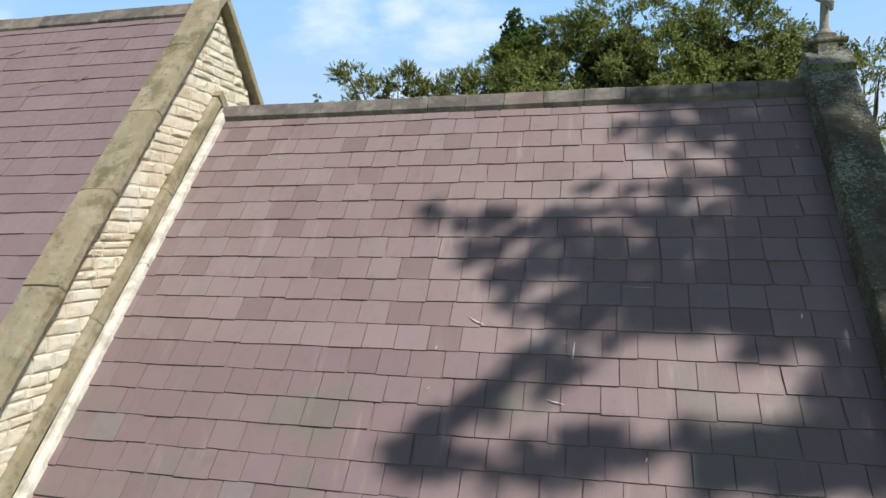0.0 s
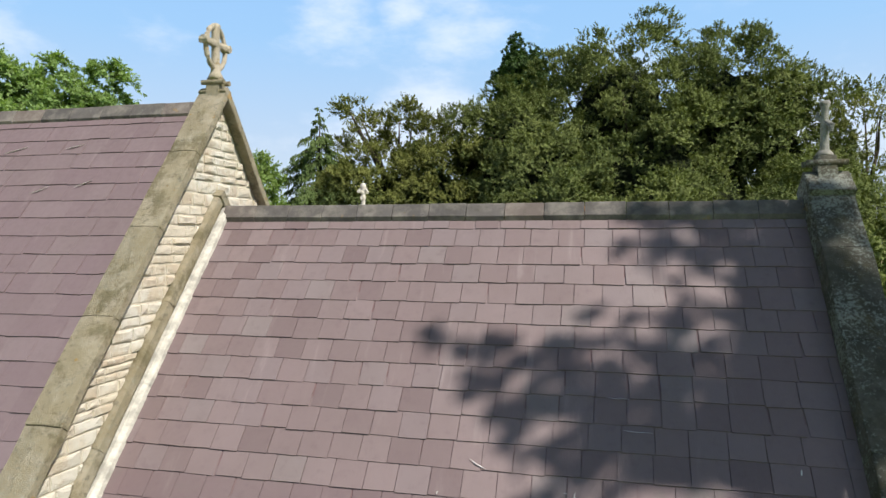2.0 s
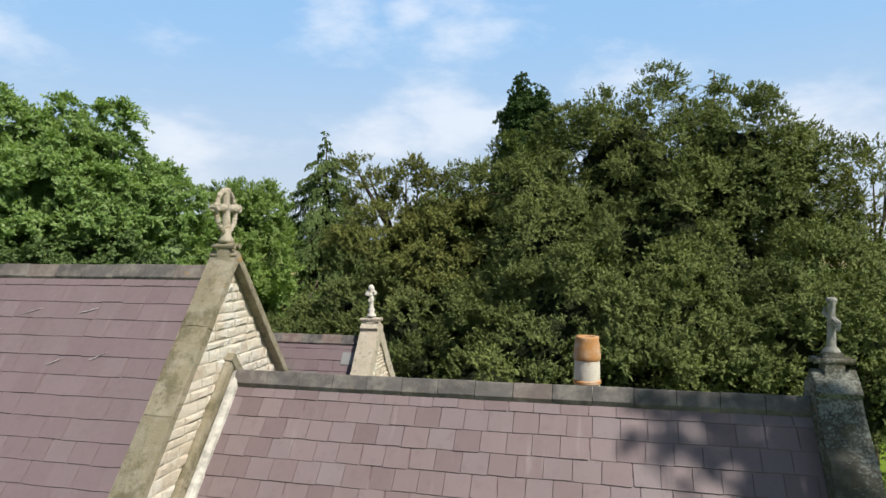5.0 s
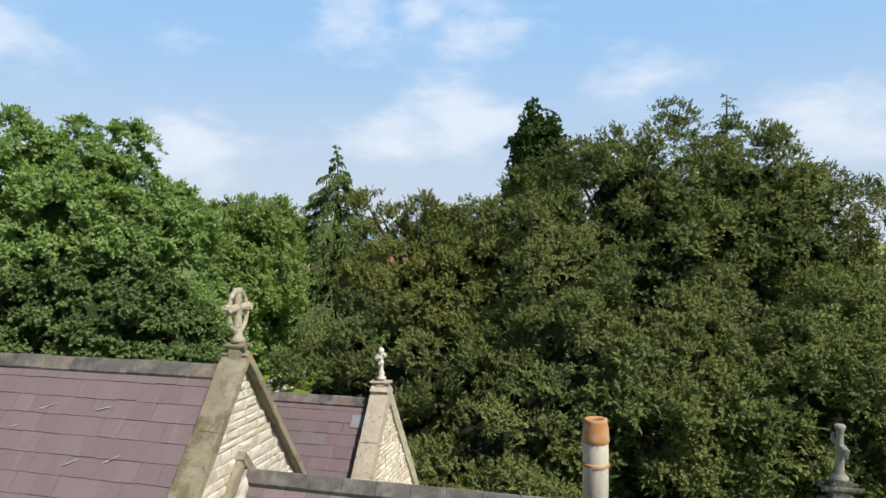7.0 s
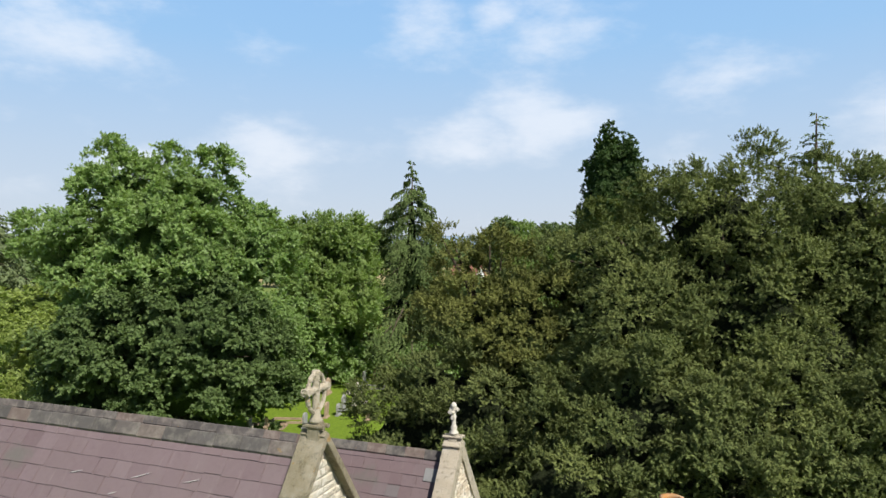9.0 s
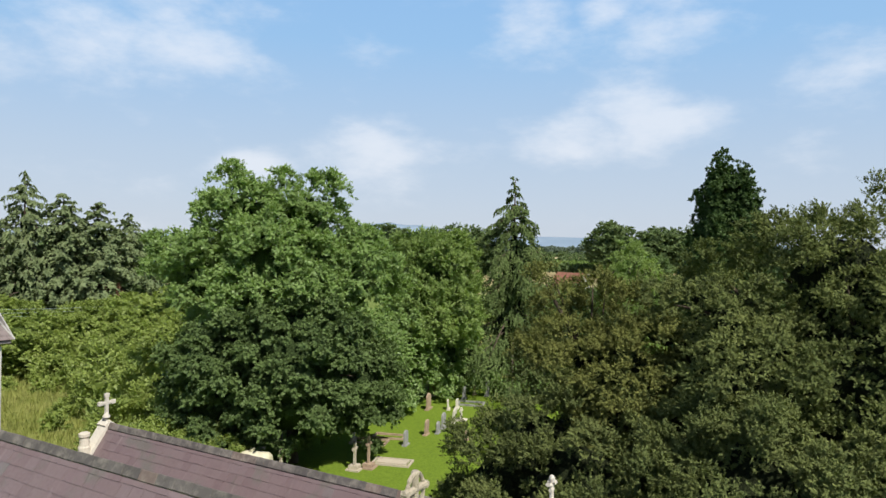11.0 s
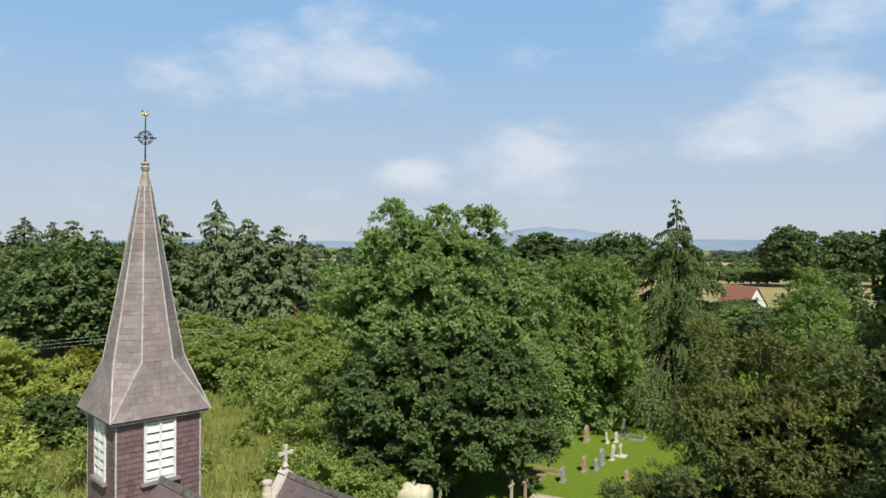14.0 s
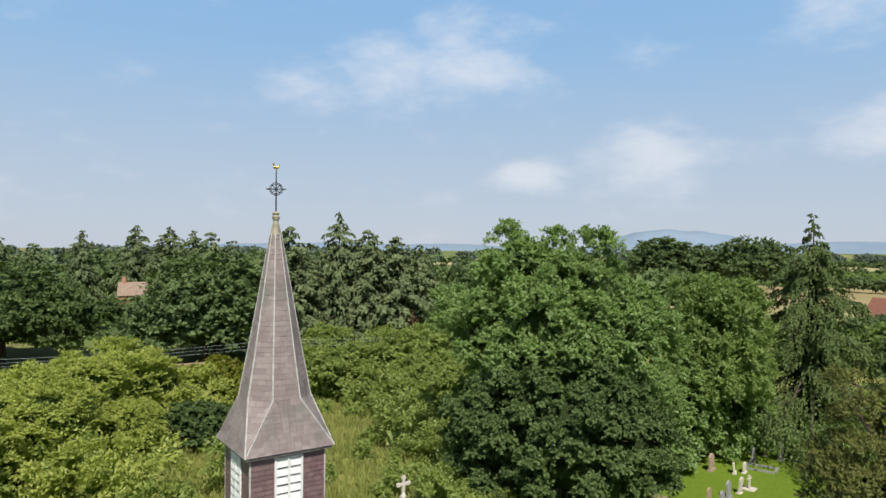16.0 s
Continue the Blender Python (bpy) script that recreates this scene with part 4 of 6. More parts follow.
def spire():
    r = random.Random(77)
    verts, faces = [], []
    top, brk = octagon(T_APO, T_Z), octagon(B_APO, B_Z)
    # slight outward curve towards the foot
    mid = octagon(B_APO * 0.77, B_Z + 1.25)
    for i in range(8):
        j = (i + 1) % 8
        shingle_panel(verts, faces, top[i], top[j], mid[i], mid[j], 0.15, 0.23, r)
        shingle_panel(verts, faces, mid[i], mid[j], brk[i], brk[j], 0.15, 0.23, r)
    # splayed foot: four broad skirts, four corner triangles
    shingle_panel(verts, faces, brk[0], brk[1], CORNERS[3], CORNERS[0], 0.15, 0.23, r)
    shingle_panel(verts, faces, brk[2], brk[3], CORNERS[0], CORNERS[1], 0.15, 0.23, r)
    shingle_panel(verts, faces, brk[4], brk[5], CORNERS[1], CORNERS[2], 0.15, 0.23, r)
    shingle_panel(verts, faces, brk[6], brk[7], CORNERS[2], CORNERS[3], 0.15, 0.23, r)
    for a, b, c in ((1, 2, 0), (3, 4, 1), (5, 6, 2), (7, 0, 3)):
        shingle_panel(verts, faces, brk[a], brk[b], CORNERS[c], CORNERS[c].lerp(brk[b], 0.001), 0.15, 0.23, r)
    me = bpy.data.meshes.new("spire")
    me.from_pydata(verts, [], faces)
    me.materials.append(SHINGLE)
    ob = new("spire", me)
    ob.parent = tower
    ob["label"] = "grey weathered slate spire"
    bm = bmesh.new()
    for a, b in ((top, mid), (mid, brk)):
        va, vb = [bm.verts.new(p) for p in a], [bm.verts.new(p) for p in b]
        for i in range(8):
            bm.faces.new((va[i], va[(i + 1) % 8], vb[(i + 1) % 8], vb[i]))
    vb, vc = [bm.verts.new(p) for p in brk], [bm.verts.new(p) for p in CORNERS]
    for a, b, c, d in ((0, 1, 0, 3), (2, 3, 1, 0), (4, 5, 2, 1), (6, 7, 3, 2)):
        bm.faces.new((vb[a], vb[b], vc[c], vc[d]))
    for a, b, c in ((1, 2, 0), (3, 4, 1), (5, 6, 2), (7, 0, 3)):
        bm.faces.new((vb[a], vb[b], vc[c]))
    part("boarding", bm, SLATE_TOWER, ob)
    # pale lead rolls on every arris and hip
    for i in range(8):
        c = CORNERS[{1: 0, 2: 0, 3: 1, 4: 1, 5: 2, 6: 2, 7: 3, 0: 3}[i]]
        part("hip_roll", add_tube(bmesh.new(), [top[i], mid[i], brk[i], c], [0.02, 0.026, 0.028, 0.024], 6), LEAD_PALE, ob)
    part("lead_cap", add_lathe(bmesh.new(), TX, TY, [(0.185, T_Z - 0.06), (0.175, T_Z), (0.12, 17.3), (0.085, 17.45), (0.11, 17.5), (0.13, 17.58), (0.09, 17.64), (0.13, 17.68), (0.05, 17.74)], 8), CAP, ob, "tapering lead cap with a moulded collar")
    return ob


sp = spire()


def spire_cross(parent):
    vane = part("weather_cross", add_tube(bmesh.new(), [(TX, TY, 17.7), (TX, TY, 18.95)], [0.024, 0.018], 8), IRON, parent, "wrought iron ringed cross with a small gilt bird vane")
    bm = bmesh.new()
    n = 24
    zc = 18.42
    d = Vector((0.45, 0.89, 0)).normalized()
    for rad in (0.15, 0.19):
        add_tube(bm, [Vector((TX, TY, zc + rad * math.cos(a))) + d * rad * math.sin(a) for a in np.linspace(0, 2 * math.pi, n + 1)], [0.014] * (n + 1), 6)
    part("ring", bm, IRON, vane)
    for ang in (0, math.pi / 4, -math.pi / 4):
        bm = bmesh.new()
        h = 0.30 if ang == 0 else 0.2
        dd = d * math.cos(ang) + Vector((0, 0, math.sin(ang)))
        c = Vector((TX, TY, zc))
        add_tube(bm, [c - dd * h, c - dd * h * 0.85, c, c + dd * h * 0.85, c + dd * h], [0.012, 0.026 if ang == 0 else 0.012, 0.014, 0.026 if ang == 0 else 0.012, 0.012], 6)
        part("arm", bm, IRON, vane)
    bm = bmesh.new()
    c = Vector((TX, TY, 19.08))
    add_tube(bm, [c - d * 0.09 + Vector((0, 0, 0.04)), c - d * 0.06, c, c + d * 0.06, c + d * 0.07 + Vector((0, 0, 0.07)), c + d * 0.1 + Vector((0, 0, 0.085))], [0.02, 0.035, 0.05, 0.04, 0.024, 0.006], 8)
    add_tube(bm, [c + d * 0.01 - Vector((0, 0, 0.15)), c], [0.02, 0.03], 6)
    add_tube(bm, [c - d * 0.07, c - d * 0.085 + Vector((0, 0, 0.12))], [0.02, 0.034], 6)
    part("vane", bm, GILT, vane)


spire_cross(sp)
settle_children(tower)
tower.rotation_euler = (0, 0, -0.053)


# ---- ground and distance ----
def ground():
    """One sheet from the churchyard to the horizon, finer near the church."""
    xs = np.unique(np.concatenate([np.linspace(-90, 40, 66), -90 - np.geomspace(4, 3900, 26), 40 + np.geomspace(4, 3900, 22)]))
    ys = np.unique(np.concatenate([np.linspace(-40, 90, 66), -40 - np.geomspace(4, 3900, 20), 90 + np.geomspace(4, 3900, 26)]))
    verts = []
    for y in ys:
        for x in xs:
            d = math.hypot(x, y)
            z = 0.12 * noise.noise(Vector((x * 0.09, y * 0.09, 0)))
            far = max(0.0, min(1.0, (d - 130) / 300))
            z += far * 4 * noise.noise(Vector((x * 0.004, y * 0.004, 3)))
            verts.append((float(x), float(y), z - 0.12))
    nx = len(xs)
    faces = [(j * nx + i, j * nx + i + 1, (j + 1) * nx + i + 1, (j + 1) * nx + i) for j in range(len(ys) - 1) for i in range(nx - 1)]
    me = bpy.data.meshes.new("ground")
    me.from_pydata(verts, [], faces)
    me.materials.append(GROUND)
    me.polygons.foreach_set("use_smooth", [True] * len(faces))
    tagged(new("ground", me), "mown churchyard grass running into rough meadow and fields", "ground", kind="structure")


ground()


def hill(cx, cy, length, width, height, turn, seed):
    """A long low hill on the horizon."""
    bm = bmesh.new()
    n, m = 48, 10
    grid = []
    c, s = math.cos(turn), math.sin(turn)
    for i in range(n + 1):
        u = i / n * 2 - 1
        row = []
        for k in range(m + 1):
            v = k / m * 2 - 1
            z = height * max(0, 1 - u * u) ** 0.9 * max(0, 1 - v * v) * (1 + 0.18 * noise.noise(Vector((u * 4, v, seed)))) - 3
            row.append(bm.verts.new((cx + u * length * c - v * width * s, cy + u * length * s + v * width * c, z)))
        grid.append(row)
    for g, h in zip(grid, grid[1:]):
        for k in range(m):
            bm.faces.new((g[k], h[k], h[k + 1], g[k + 1]))
    bmesh.ops.recalc_face_normals(bm, faces=bm.faces[:])
    tagged(finish("backdrop", bm, HILL, None, "", True), "hills on the horizon, tinted haze blue", "hill", kind="structure")


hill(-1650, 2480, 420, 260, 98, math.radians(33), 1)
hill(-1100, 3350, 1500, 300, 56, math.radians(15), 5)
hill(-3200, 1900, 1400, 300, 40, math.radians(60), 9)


# ---- plants ----
def leaf_mesh(name, pos, along, normal, length, width, material):
    """A mesh of small pointed leaves."""
    n = len(pos)
    along = along / np.linalg.norm(along, axis=1, keepdims=True)
    side = np.cross(normal, along)
    side /= np.linalg.norm(side, axis=1, keepdims=True) + 1e-9
    nor = np.cross(along, side)
    length, width = np.reshape(length, (-1, 1)), np.reshape(width, (-1, 1))
    a = pos - along * length * 0.5 + side * width * 0.72 + nor * width * 0.1
    b = pos - along * length * 0.3 - side * width * 0.72
    c = pos + along * length * 0.55
    co = np.stack([a, b, c], axis=1).reshape(-1, 3)
    me = bpy.data.meshes.new(name)
    me.vertices.add(3 * n)
    me.vertices.foreach_set("co", co.astype(np.float32).ravel())
    me.loops.add(3 * n)
    me.loops.foreach_set("vertex_index", np.arange(3 * n, dtype=np.int32))
    me.polygons.add(n)
    me.polygons.foreach_set("loop_start", np.arange(0, 3 * n, 3, dtype=np.int32))
    me.update(calc_edges=True)
    me.materials.append(material)
    return me


def unit(v):
    return v / (np.linalg.norm(v, axis=1, keepdims=True) + 1e-9)


def clumps_on(lobes, count, size, r, lower=-0.55, gap=0.92):
    """Clump centres spread evenly over the joint skin of ellipsoids (x, y, z, rx, ry, rz), with their outward ways and radii."""
    lobes = np.array(lobes, float)
    area = (lobes[:, 3] * lobes[:, 4]) ** 1.6 + (lobes[:, 4] * lobes[:, 5]) ** 1.6 + (lobes[:, 3] * lobes[:, 5]) ** 1.6
    area = area ** (1 / 1.6)
    n = count * 9
    pick = r.choice(len(lobes), n, p=area / area.sum())
    d = unit(r.normal(size=(n, 3)))
    lb = lobes[pick]
    c = lb[:, :3] + d * lb[:, 3:] * r.uniform(0.86, 1.0, (n, 1))
    out_ = unit(d / lb[:, 3:])
    keep = d[:, 2] > lower
    for k, q in enumerate(lobes):
        keep &= (pick == k) | ((((c - q[:3]) / q[3:]) ** 2).sum(1) > 0.72)
    c, out_ = c[keep], out_[keep]
    kept = np.zeros((count, 3))
    idx, m, gap2 = [], 0, (size * gap) ** 2
    for i in range(len(c)):
        if m == count:
            break
        if m == 0 or ((kept[:m] - c[i]) ** 2).sum(1).min() > gap2:
            kept[m] = c[i]
            idx.append(i)
            m += 1
    return c[idx], out_[idx], size * r.uniform(0.65, 1.3, m)


def sprays(centres, outward, radii, per, r, twig, leaves, spread, droop, up, flat):
    """Twigs over clumps: leaf positions, directions and normals."""
    n = len(centres) * per
    idx = np.repeat(np.arange(len(centres)), per)
    d = unit(unit(r.normal(size=(n, 3))) + outward[idx] * 0.7 + np.array([0, 0, 0.55]))
    base = centres[idx] + d * radii[idx][:, None] * np.array([1, 1, flat]) * r.uniform(0.35, 0.85, (n, 1))
    way = unit(d * 0.9 + outward[idx] * 0.5 + np.array([0, 0, up]) + r.normal(size=(n, 3)) * 0.45)
    ln = twig * r.uniform(0.5, 1.4, n)
    k = leaves
    f = np.tile(np.linspace(0.08, 1.0, k), n)
    j = np.repeat(np.arange(n), k)
    pos = base[j] + way[j] * (f * ln[j])[:, None]
    pos[:, 2] -= droop * (f * ln[j]) ** 2
    off = unit(r.normal(size=(n * k, 3)))
    pos += off * (spread * (1.05 - 0.75 * f))[:, None]
    along = unit(way[j] * 0.9 + off * 0.9)
    along[:, 2] -= droop * 0.4
    normal = unit(r.normal(size=(n * k, 3)) * 0.32 + np.array([0, 0, 0.5]) + d[j] * 0.45 + outward[idx][j] * 0.75)
    return pos, along, normal


def inner_fill(lobes, count, r):
    lobes = np.array(lobes, float)
    vol = lobes[:, 3] * lobes[:, 4] * lobes[:, 5]
    pick = r.choice(len(lobes), count, p=vol / vol.sum())
    d = unit(r.normal(size=(count, 3)))
    p = lobes[pick, :3] + d * lobes[pick, 3:] * (r.uniform(0.2, 0.72, (count, 1)))
    return p, unit(r.normal(size=(count, 3))), unit(r.normal(size=(count, 3)))


def trunk_mesh(height, radius, lobes, r, limbs=9, fork=0.3, sides=9):
    """A tapered, slightly bent trunk with limbs that reach into the crown."""
    bm = bmesh.new()
    lobes = np.array(lobes, float)
    lean = r.normal(0, 0.02, 2)
    pts = [(lean[0] * z + 0.12 * radius * math.sin(z), lean[1] * z, z) for z in np.linspace(-0.2, height * 0.9, 10)]
    rad = [radius * (1.35 if i == 0 else 1 - 0.9 * (i / 9) ** 1.1) for i in range(10)]
    add_tube(bm, pts, rad, sides)
    for i in range(limbs):
        q = lobes[i % len(lobes)]
        z0 = height * r.uniform(fork, 0.75)
        d = unit(r.normal(size=(1, 3)))[0]
        d[2] = abs(d[2]) * 0.8
        tip = q[:3] + d * q[3:] * 0.85
        a = Vector((lean[0] * z0, lean[1] * z0, min(z0, tip[2] * 0.8)))
        b = Vector(tip)
        mids = [a.lerp(b, f) + Vector((0, 0, math.sin(f * math.pi) * 0.08 * (b - a).length)) + Vector(r.normal(0, 0.05, 3)) for f in (0, 0.25, 0.5, 0.75, 1)]
        r0 = radius * r.uniform(0.3, 0.5)
        add_tube(bm, mids, [r0, r0 * 0.8, r0 * 0.6, r0 * 0.38, r0 * 0.12], 6)
    return bm


def tree(name, label, x, y, height, radius, lobes, material, seed, clumps, size, per, twig, leaves, spread, leaf, droop=0.1, up=0.3, flat=0.8, fill=2500, bark=None, limbs=10, lower=-0.55, category="tree", fill_size=1.4):
    """A tree: trunk with limbs, and a crown of leafy sprays over clumps. Lobes are given about its foot."""
    r = np.random.default_rng(seed)
    thing = tagged(empty(name, x, y, 0), label, category)
    part("trunk", trunk_mesh(height, radius, lobes, r, limbs), bark or BARK, thing, "", True)
    big = len(lobes)
    c, d, rad = clumps_on(lobes, clumps, size, r, lower)
    pos, along, normal = sprays(c, d, rad, per, r, twig, leaves, spread, droop, up, flat)
    n1 = len(pos)
    ln = leaf[0] * r.uniform(0.6, 1.35, n1)
    wd = leaf[1] * r.uniform(0.6, 1.35, n1)
    if fill:
        p2, a2, m2 = inner_fill(lobes[:big], fill, r)
        pos, along, normal = np.concatenate([pos, p2]), np.concatenate([along, a2]), np.concatenate([normal, m2])
        ln, wd = np.concatenate([ln, np.full(fill, leaf[0] * fill_size)]), np.concatenate([wd, np.full(fill, leaf[0] * fill_size)])
    keep = pos[:, 2] > 0.15
    me = leaf_mesh("crown", pos[keep], along[keep], normal[keep], ln[keep], wd[keep], material)
    ob = new("crown", me)
    ob.parent = thing
    return thing


def bough_crown(lobes, boughs, size, tufts, tuft, per, twig, leaves, spread, leaf, droop, up, flat, rise, r, lower, away, stretch=0.3, gap=1.0):
    """Leaves on twigs on tufts on billowing boughs: arrays for leaf_mesh."""
    c, d, rad = clumps_on(lobes, boughs, size, r, lower, gap)
    keep = (d[:, 0] * away[0] + d[:, 1] * away[1] < 0.4) | (r.random(len(c)) < 0.35)
    c, d, rad = c[keep], d[keep], rad[keep]
    n = len(c)
    # billows stand in and out of the crown; their leaves gather on the outer, upper side
    c = c + d * (rad * r.uniform(-0.85, 0.3, n))[:, None]
    w = d * np.array([1, 1, 0.45]) + r.normal(size=(n, 3)) * 0.3
    w[:, 2] += 0.45 + rise
    w = unit(w)
    k = np.repeat(np.arange(n), np.maximum(3, (tufts * (rad / size) ** 1.8).astype(int)))
    m = len(k)
    e = unit(unit(r.normal(size=(m, 3))) + w[k] * 0.8)
    low = (e * w[k]).sum(1) < -0.35
    e[low] = unit(e[low] + w[k][low] * 0.9)
    off = e * rad[k][:, None] * np.array([1, 1, flat]) * r.uniform(0.04, 1.0, (m, 1)) ** 0.5
    off = off + w[k] * ((off * w[k]).sum(1) * stretch)[:, None]
    off[:, 2] -= droop * (off[:, 0] ** 2 + off[:, 1] ** 2) / (rad[k] + 0.1) * 0.45
    q = unit(e * 0.9 + w[k] * 0.5)
    pos, along, normal = sprays(c[k] + off, q, tuft * r.uniform(0.6, 1.35, m), per, r, twig, leaves, spread, droop, up, flat)
    n1 = len(pos)
    return pos, along, normal, leaf[0] * r.uniform(0.6, 1.35, n1), leaf[1] * r.uniform(0.6, 1.35, n1)


def leafage_core(lobes, inset, fine=4):
    """Solid lumps for the shade-dark inner leafage of a crown, well inside the outer sprays."""
    bm = bmesh.new()
    for x, y, z, a, b, c in lobes:
        k0 = max(0.45, 1 - inset / min(a, b, c))
        r_ = bmesh.ops.create_icosphere(bm, subdivisions=fine, radius=1.0)
        for v in r_["verts"]:
            n = v.co.copy()
            p = Vector((x + n.x * a, y + n.y * b, z + n.z * c))
            k = k0 + (0.12 * noise.noise(p * 1.1) + 0.08 * noise.noise(p * 3.3)) * min(1.0, inset / min(a, b, c) * 2)
            v.co = Vector((x + n.x * a * k, y + n.y * b * k, max(0.1, z + n.z * c * k)))
    return bm


def leafy_tree(name, label, x, y, height, radius, lobes, material, core, seed, boughs, size, tufts, tuft, per, twig, leaves, spread, leaf, droop=0.3, up=0.3, flat=0.75, rise=0.1, bark=None, limbs=10, lower=-0.6, category="tree", inset=0.55, stretch=0.3, skin=7.0, gap=1.0):
    """A tree: trunk with limbs, a solid core coloured as shaded leafage and a crown of boughs. Lobes are given about
    its foot.
    """
    r = np.random.default_rng(seed)
    thing = tagged(empty(name, x, y, 0), label, category)
    part("trunk", trunk_mesh(height, radius, lobes, r, limbs), bark or BARK, thing, "", True)
    far = math.hypot(x, y + 6)
    pos, along, normal, ln, wd = bough_crown(lobes, boughs, size, tufts, tuft, per, twig, leaves, spread, leaf, droop, up, flat, rise, r, lower, (x / far, (y + 6) / far), stretch, gap)
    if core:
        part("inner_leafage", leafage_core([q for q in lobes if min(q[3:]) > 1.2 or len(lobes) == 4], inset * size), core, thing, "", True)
    if skin:
        inner = np.array([(*q[:3], *[max(0.45, 1 - inset * size / min(q[3:])) * w * 1.02 for w in q[3:]]) for q in lobes if min(q[3:]) > 1.2 or len(lobes) == 4])
        area = 12.6 * ((inner[:, 3] + inner[:, 4]) * 0.5 * inner[:, 5])
        pick = r.choice(len(inner), int(area.sum() * skin), p=area / area.sum())
        d = unit(r.normal(size=(len(pick), 3)))
        c = inner[pick, :3] + d * inner[pick, 3:]
        ok = (d[:, 0] * x + d[:, 1] * (y + 6) < 0.3 * far) & (d[:, 2] > -0.6)
        for k, q in enumerate(inner):
            ok &= (pick == k) | ((((c - q[:3]) / q[3:]) ** 2).sum(1) > 0.9)
        c, d = c[ok], d[ok]
        p2, a2, m2 = sprays(c, d, np.full(len(c), 0.22), 4, r, twig * 0.8, 6, spread * 1.5, droop, up, flat)
        pos, along, normal = np.concatenate([pos, p2]), np.concatenate([along, a2]), np.concatenate([normal, m2])
        ln = np.concatenate([ln, leaf[0] * 1.25 * r.uniform(0.6, 1.35, len(p2))])
        wd = np.concatenate([wd, leaf[1] * 1.4 * r.uniform(0.6, 1.35, len(p2))])
    keep = pos[:, 2] > 0.15
    ob = new("crown", leaf_mesh("crown", pos[keep], along[keep], normal[keep], ln[keep], wd[keep], material))
    ob.parent = thing
    return thing


def conifer(name, label, x, y, height, base, material, seed, whorls, arms, leaf, droop, hang, start=0.06, power=0.9, bark=None, top=0.012, strands=34, down=5, core=None, tip=0.25):
    """A conifer: upright trunk and whorls of drooping boughs, each hung with strands of needles."""
    r = np.random.default_rng(seed)
    thing = tagged(empty(name, x, y, 0), label, "tree")
    bm = bmesh.new()
    add_tube(bm, [(0, 0, z) for z in np.linspace(-0.2, height, 8)], [height * 0.02 * (1 - 0.95 * f) + 0.012 for f in np.linspace(0, 1, 8)], 8)
    P, A, N = [], [], []
    for i in range(whorls):
        f = start + (0.985 - start) * i / (whorls - 1)
        reach = base * (1 - f) ** power + top * height
        n_arms = arms if f < 0.85 else max(5, arms - 1)
        a0 = r.uniform(0, 6.28)
        for k in range(n_arms):
            az = a0 + k * 2 * math.pi / n_arms + r.uniform(-0.4, 0.4)
            z = height * f + r.uniform(-0.55, 0.55) * height / whorls
            ln = reach * r.choice([0.45, 0.7, 0.9, 1.0, 1.22]) * r.uniform(0.85, 1.12)
            d = np.array([math.cos(az), math.sin(az), 0.0])
            lat = np.array([-d[1], d[0], 0.0])
            rise = r.uniform(0.0, 0.3)

            def arc(t):
                p = np.outer(t * ln, d)
                p[:, 2] = z + (rise * t - droop * t * t + tip * droop * t ** 5) * ln
                return p
            if ln > 0.6:
                add_tube(bm, [tuple(q) for q in arc(np.array([0, 0.3, 0.6, 0.95]))], [0.012 * ln + 0.01, 0.009 * ln + 0.008, 0.006 * ln + 0.006, 0.004], 4)
            m = max(3 if f > 0.9 else 8, int(strands * min(1.0, (0.0 if f > 0.9 else 0.25) + ln / base)))
            s = np.sort(r.uniform(0.12, 1.0, m) ** 0.8)
            across = r.normal(0, 0.5, m) * (0.30 * ln * (1.08 - s) + 0.05)
            start_ = arc(s) + lat * across[:, None] - d * np.abs(across)[:, None] * 0.5 * r.uniform(-1, 0.6, (m, 1))
            way = unit(d * r.uniform(0.15, 0.9, (m, 1)) + lat * (np.sign(across) * r.uniform(0, 0.7, m))[:, None] + np.array([0, 0, -1.0]) * (hang * r.uniform(0.5, 1.5, (m, 1))) + r.normal(size=(m, 3)) * 0.15)
            length = (0.16 * ln + 0.16) * r.uniform(0.5, 1.4, m)
            for q in range(down):
                g = (q + 0.3) / down
                p = start_ + way * (length * g)[:, None] + r.normal(0, 0.03, (m, 3))
                p[:, 2] -= hang * 0.35 * length * g * g
                P.append(p)
                A.append(unit(way + r.normal(size=(m, 3)) * 0.4))
                N.append(unit(r.normal(size=(m, 3)) * 0.5 + np.array([0, 0, 0.8]) + d * 0.5))
    part("trunk", bm, bark or BARK, thing, "", True)
    # solid core whose dark green stands for shade between the boughs
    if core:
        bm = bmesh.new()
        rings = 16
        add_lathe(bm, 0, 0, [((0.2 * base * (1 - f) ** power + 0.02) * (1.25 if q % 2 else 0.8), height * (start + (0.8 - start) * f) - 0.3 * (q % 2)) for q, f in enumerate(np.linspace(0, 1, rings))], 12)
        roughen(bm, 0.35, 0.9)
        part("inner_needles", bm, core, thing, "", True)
    P, A, N = np.concatenate(P), np.concatenate(A), np.concatenate(N)
    n = len(P)
    keep = P[:, 2] > 0.1
    ln, wd = leaf[0] * r.uniform(0.6, 1.4, n), leaf[1] * r.uniform(0.6, 1.4, n)
    ob = new("foliage", leaf_mesh("foliage", P[keep], A[keep], N[keep], ln[keep], wd[keep], material))
    ob.parent = thing
    return thing


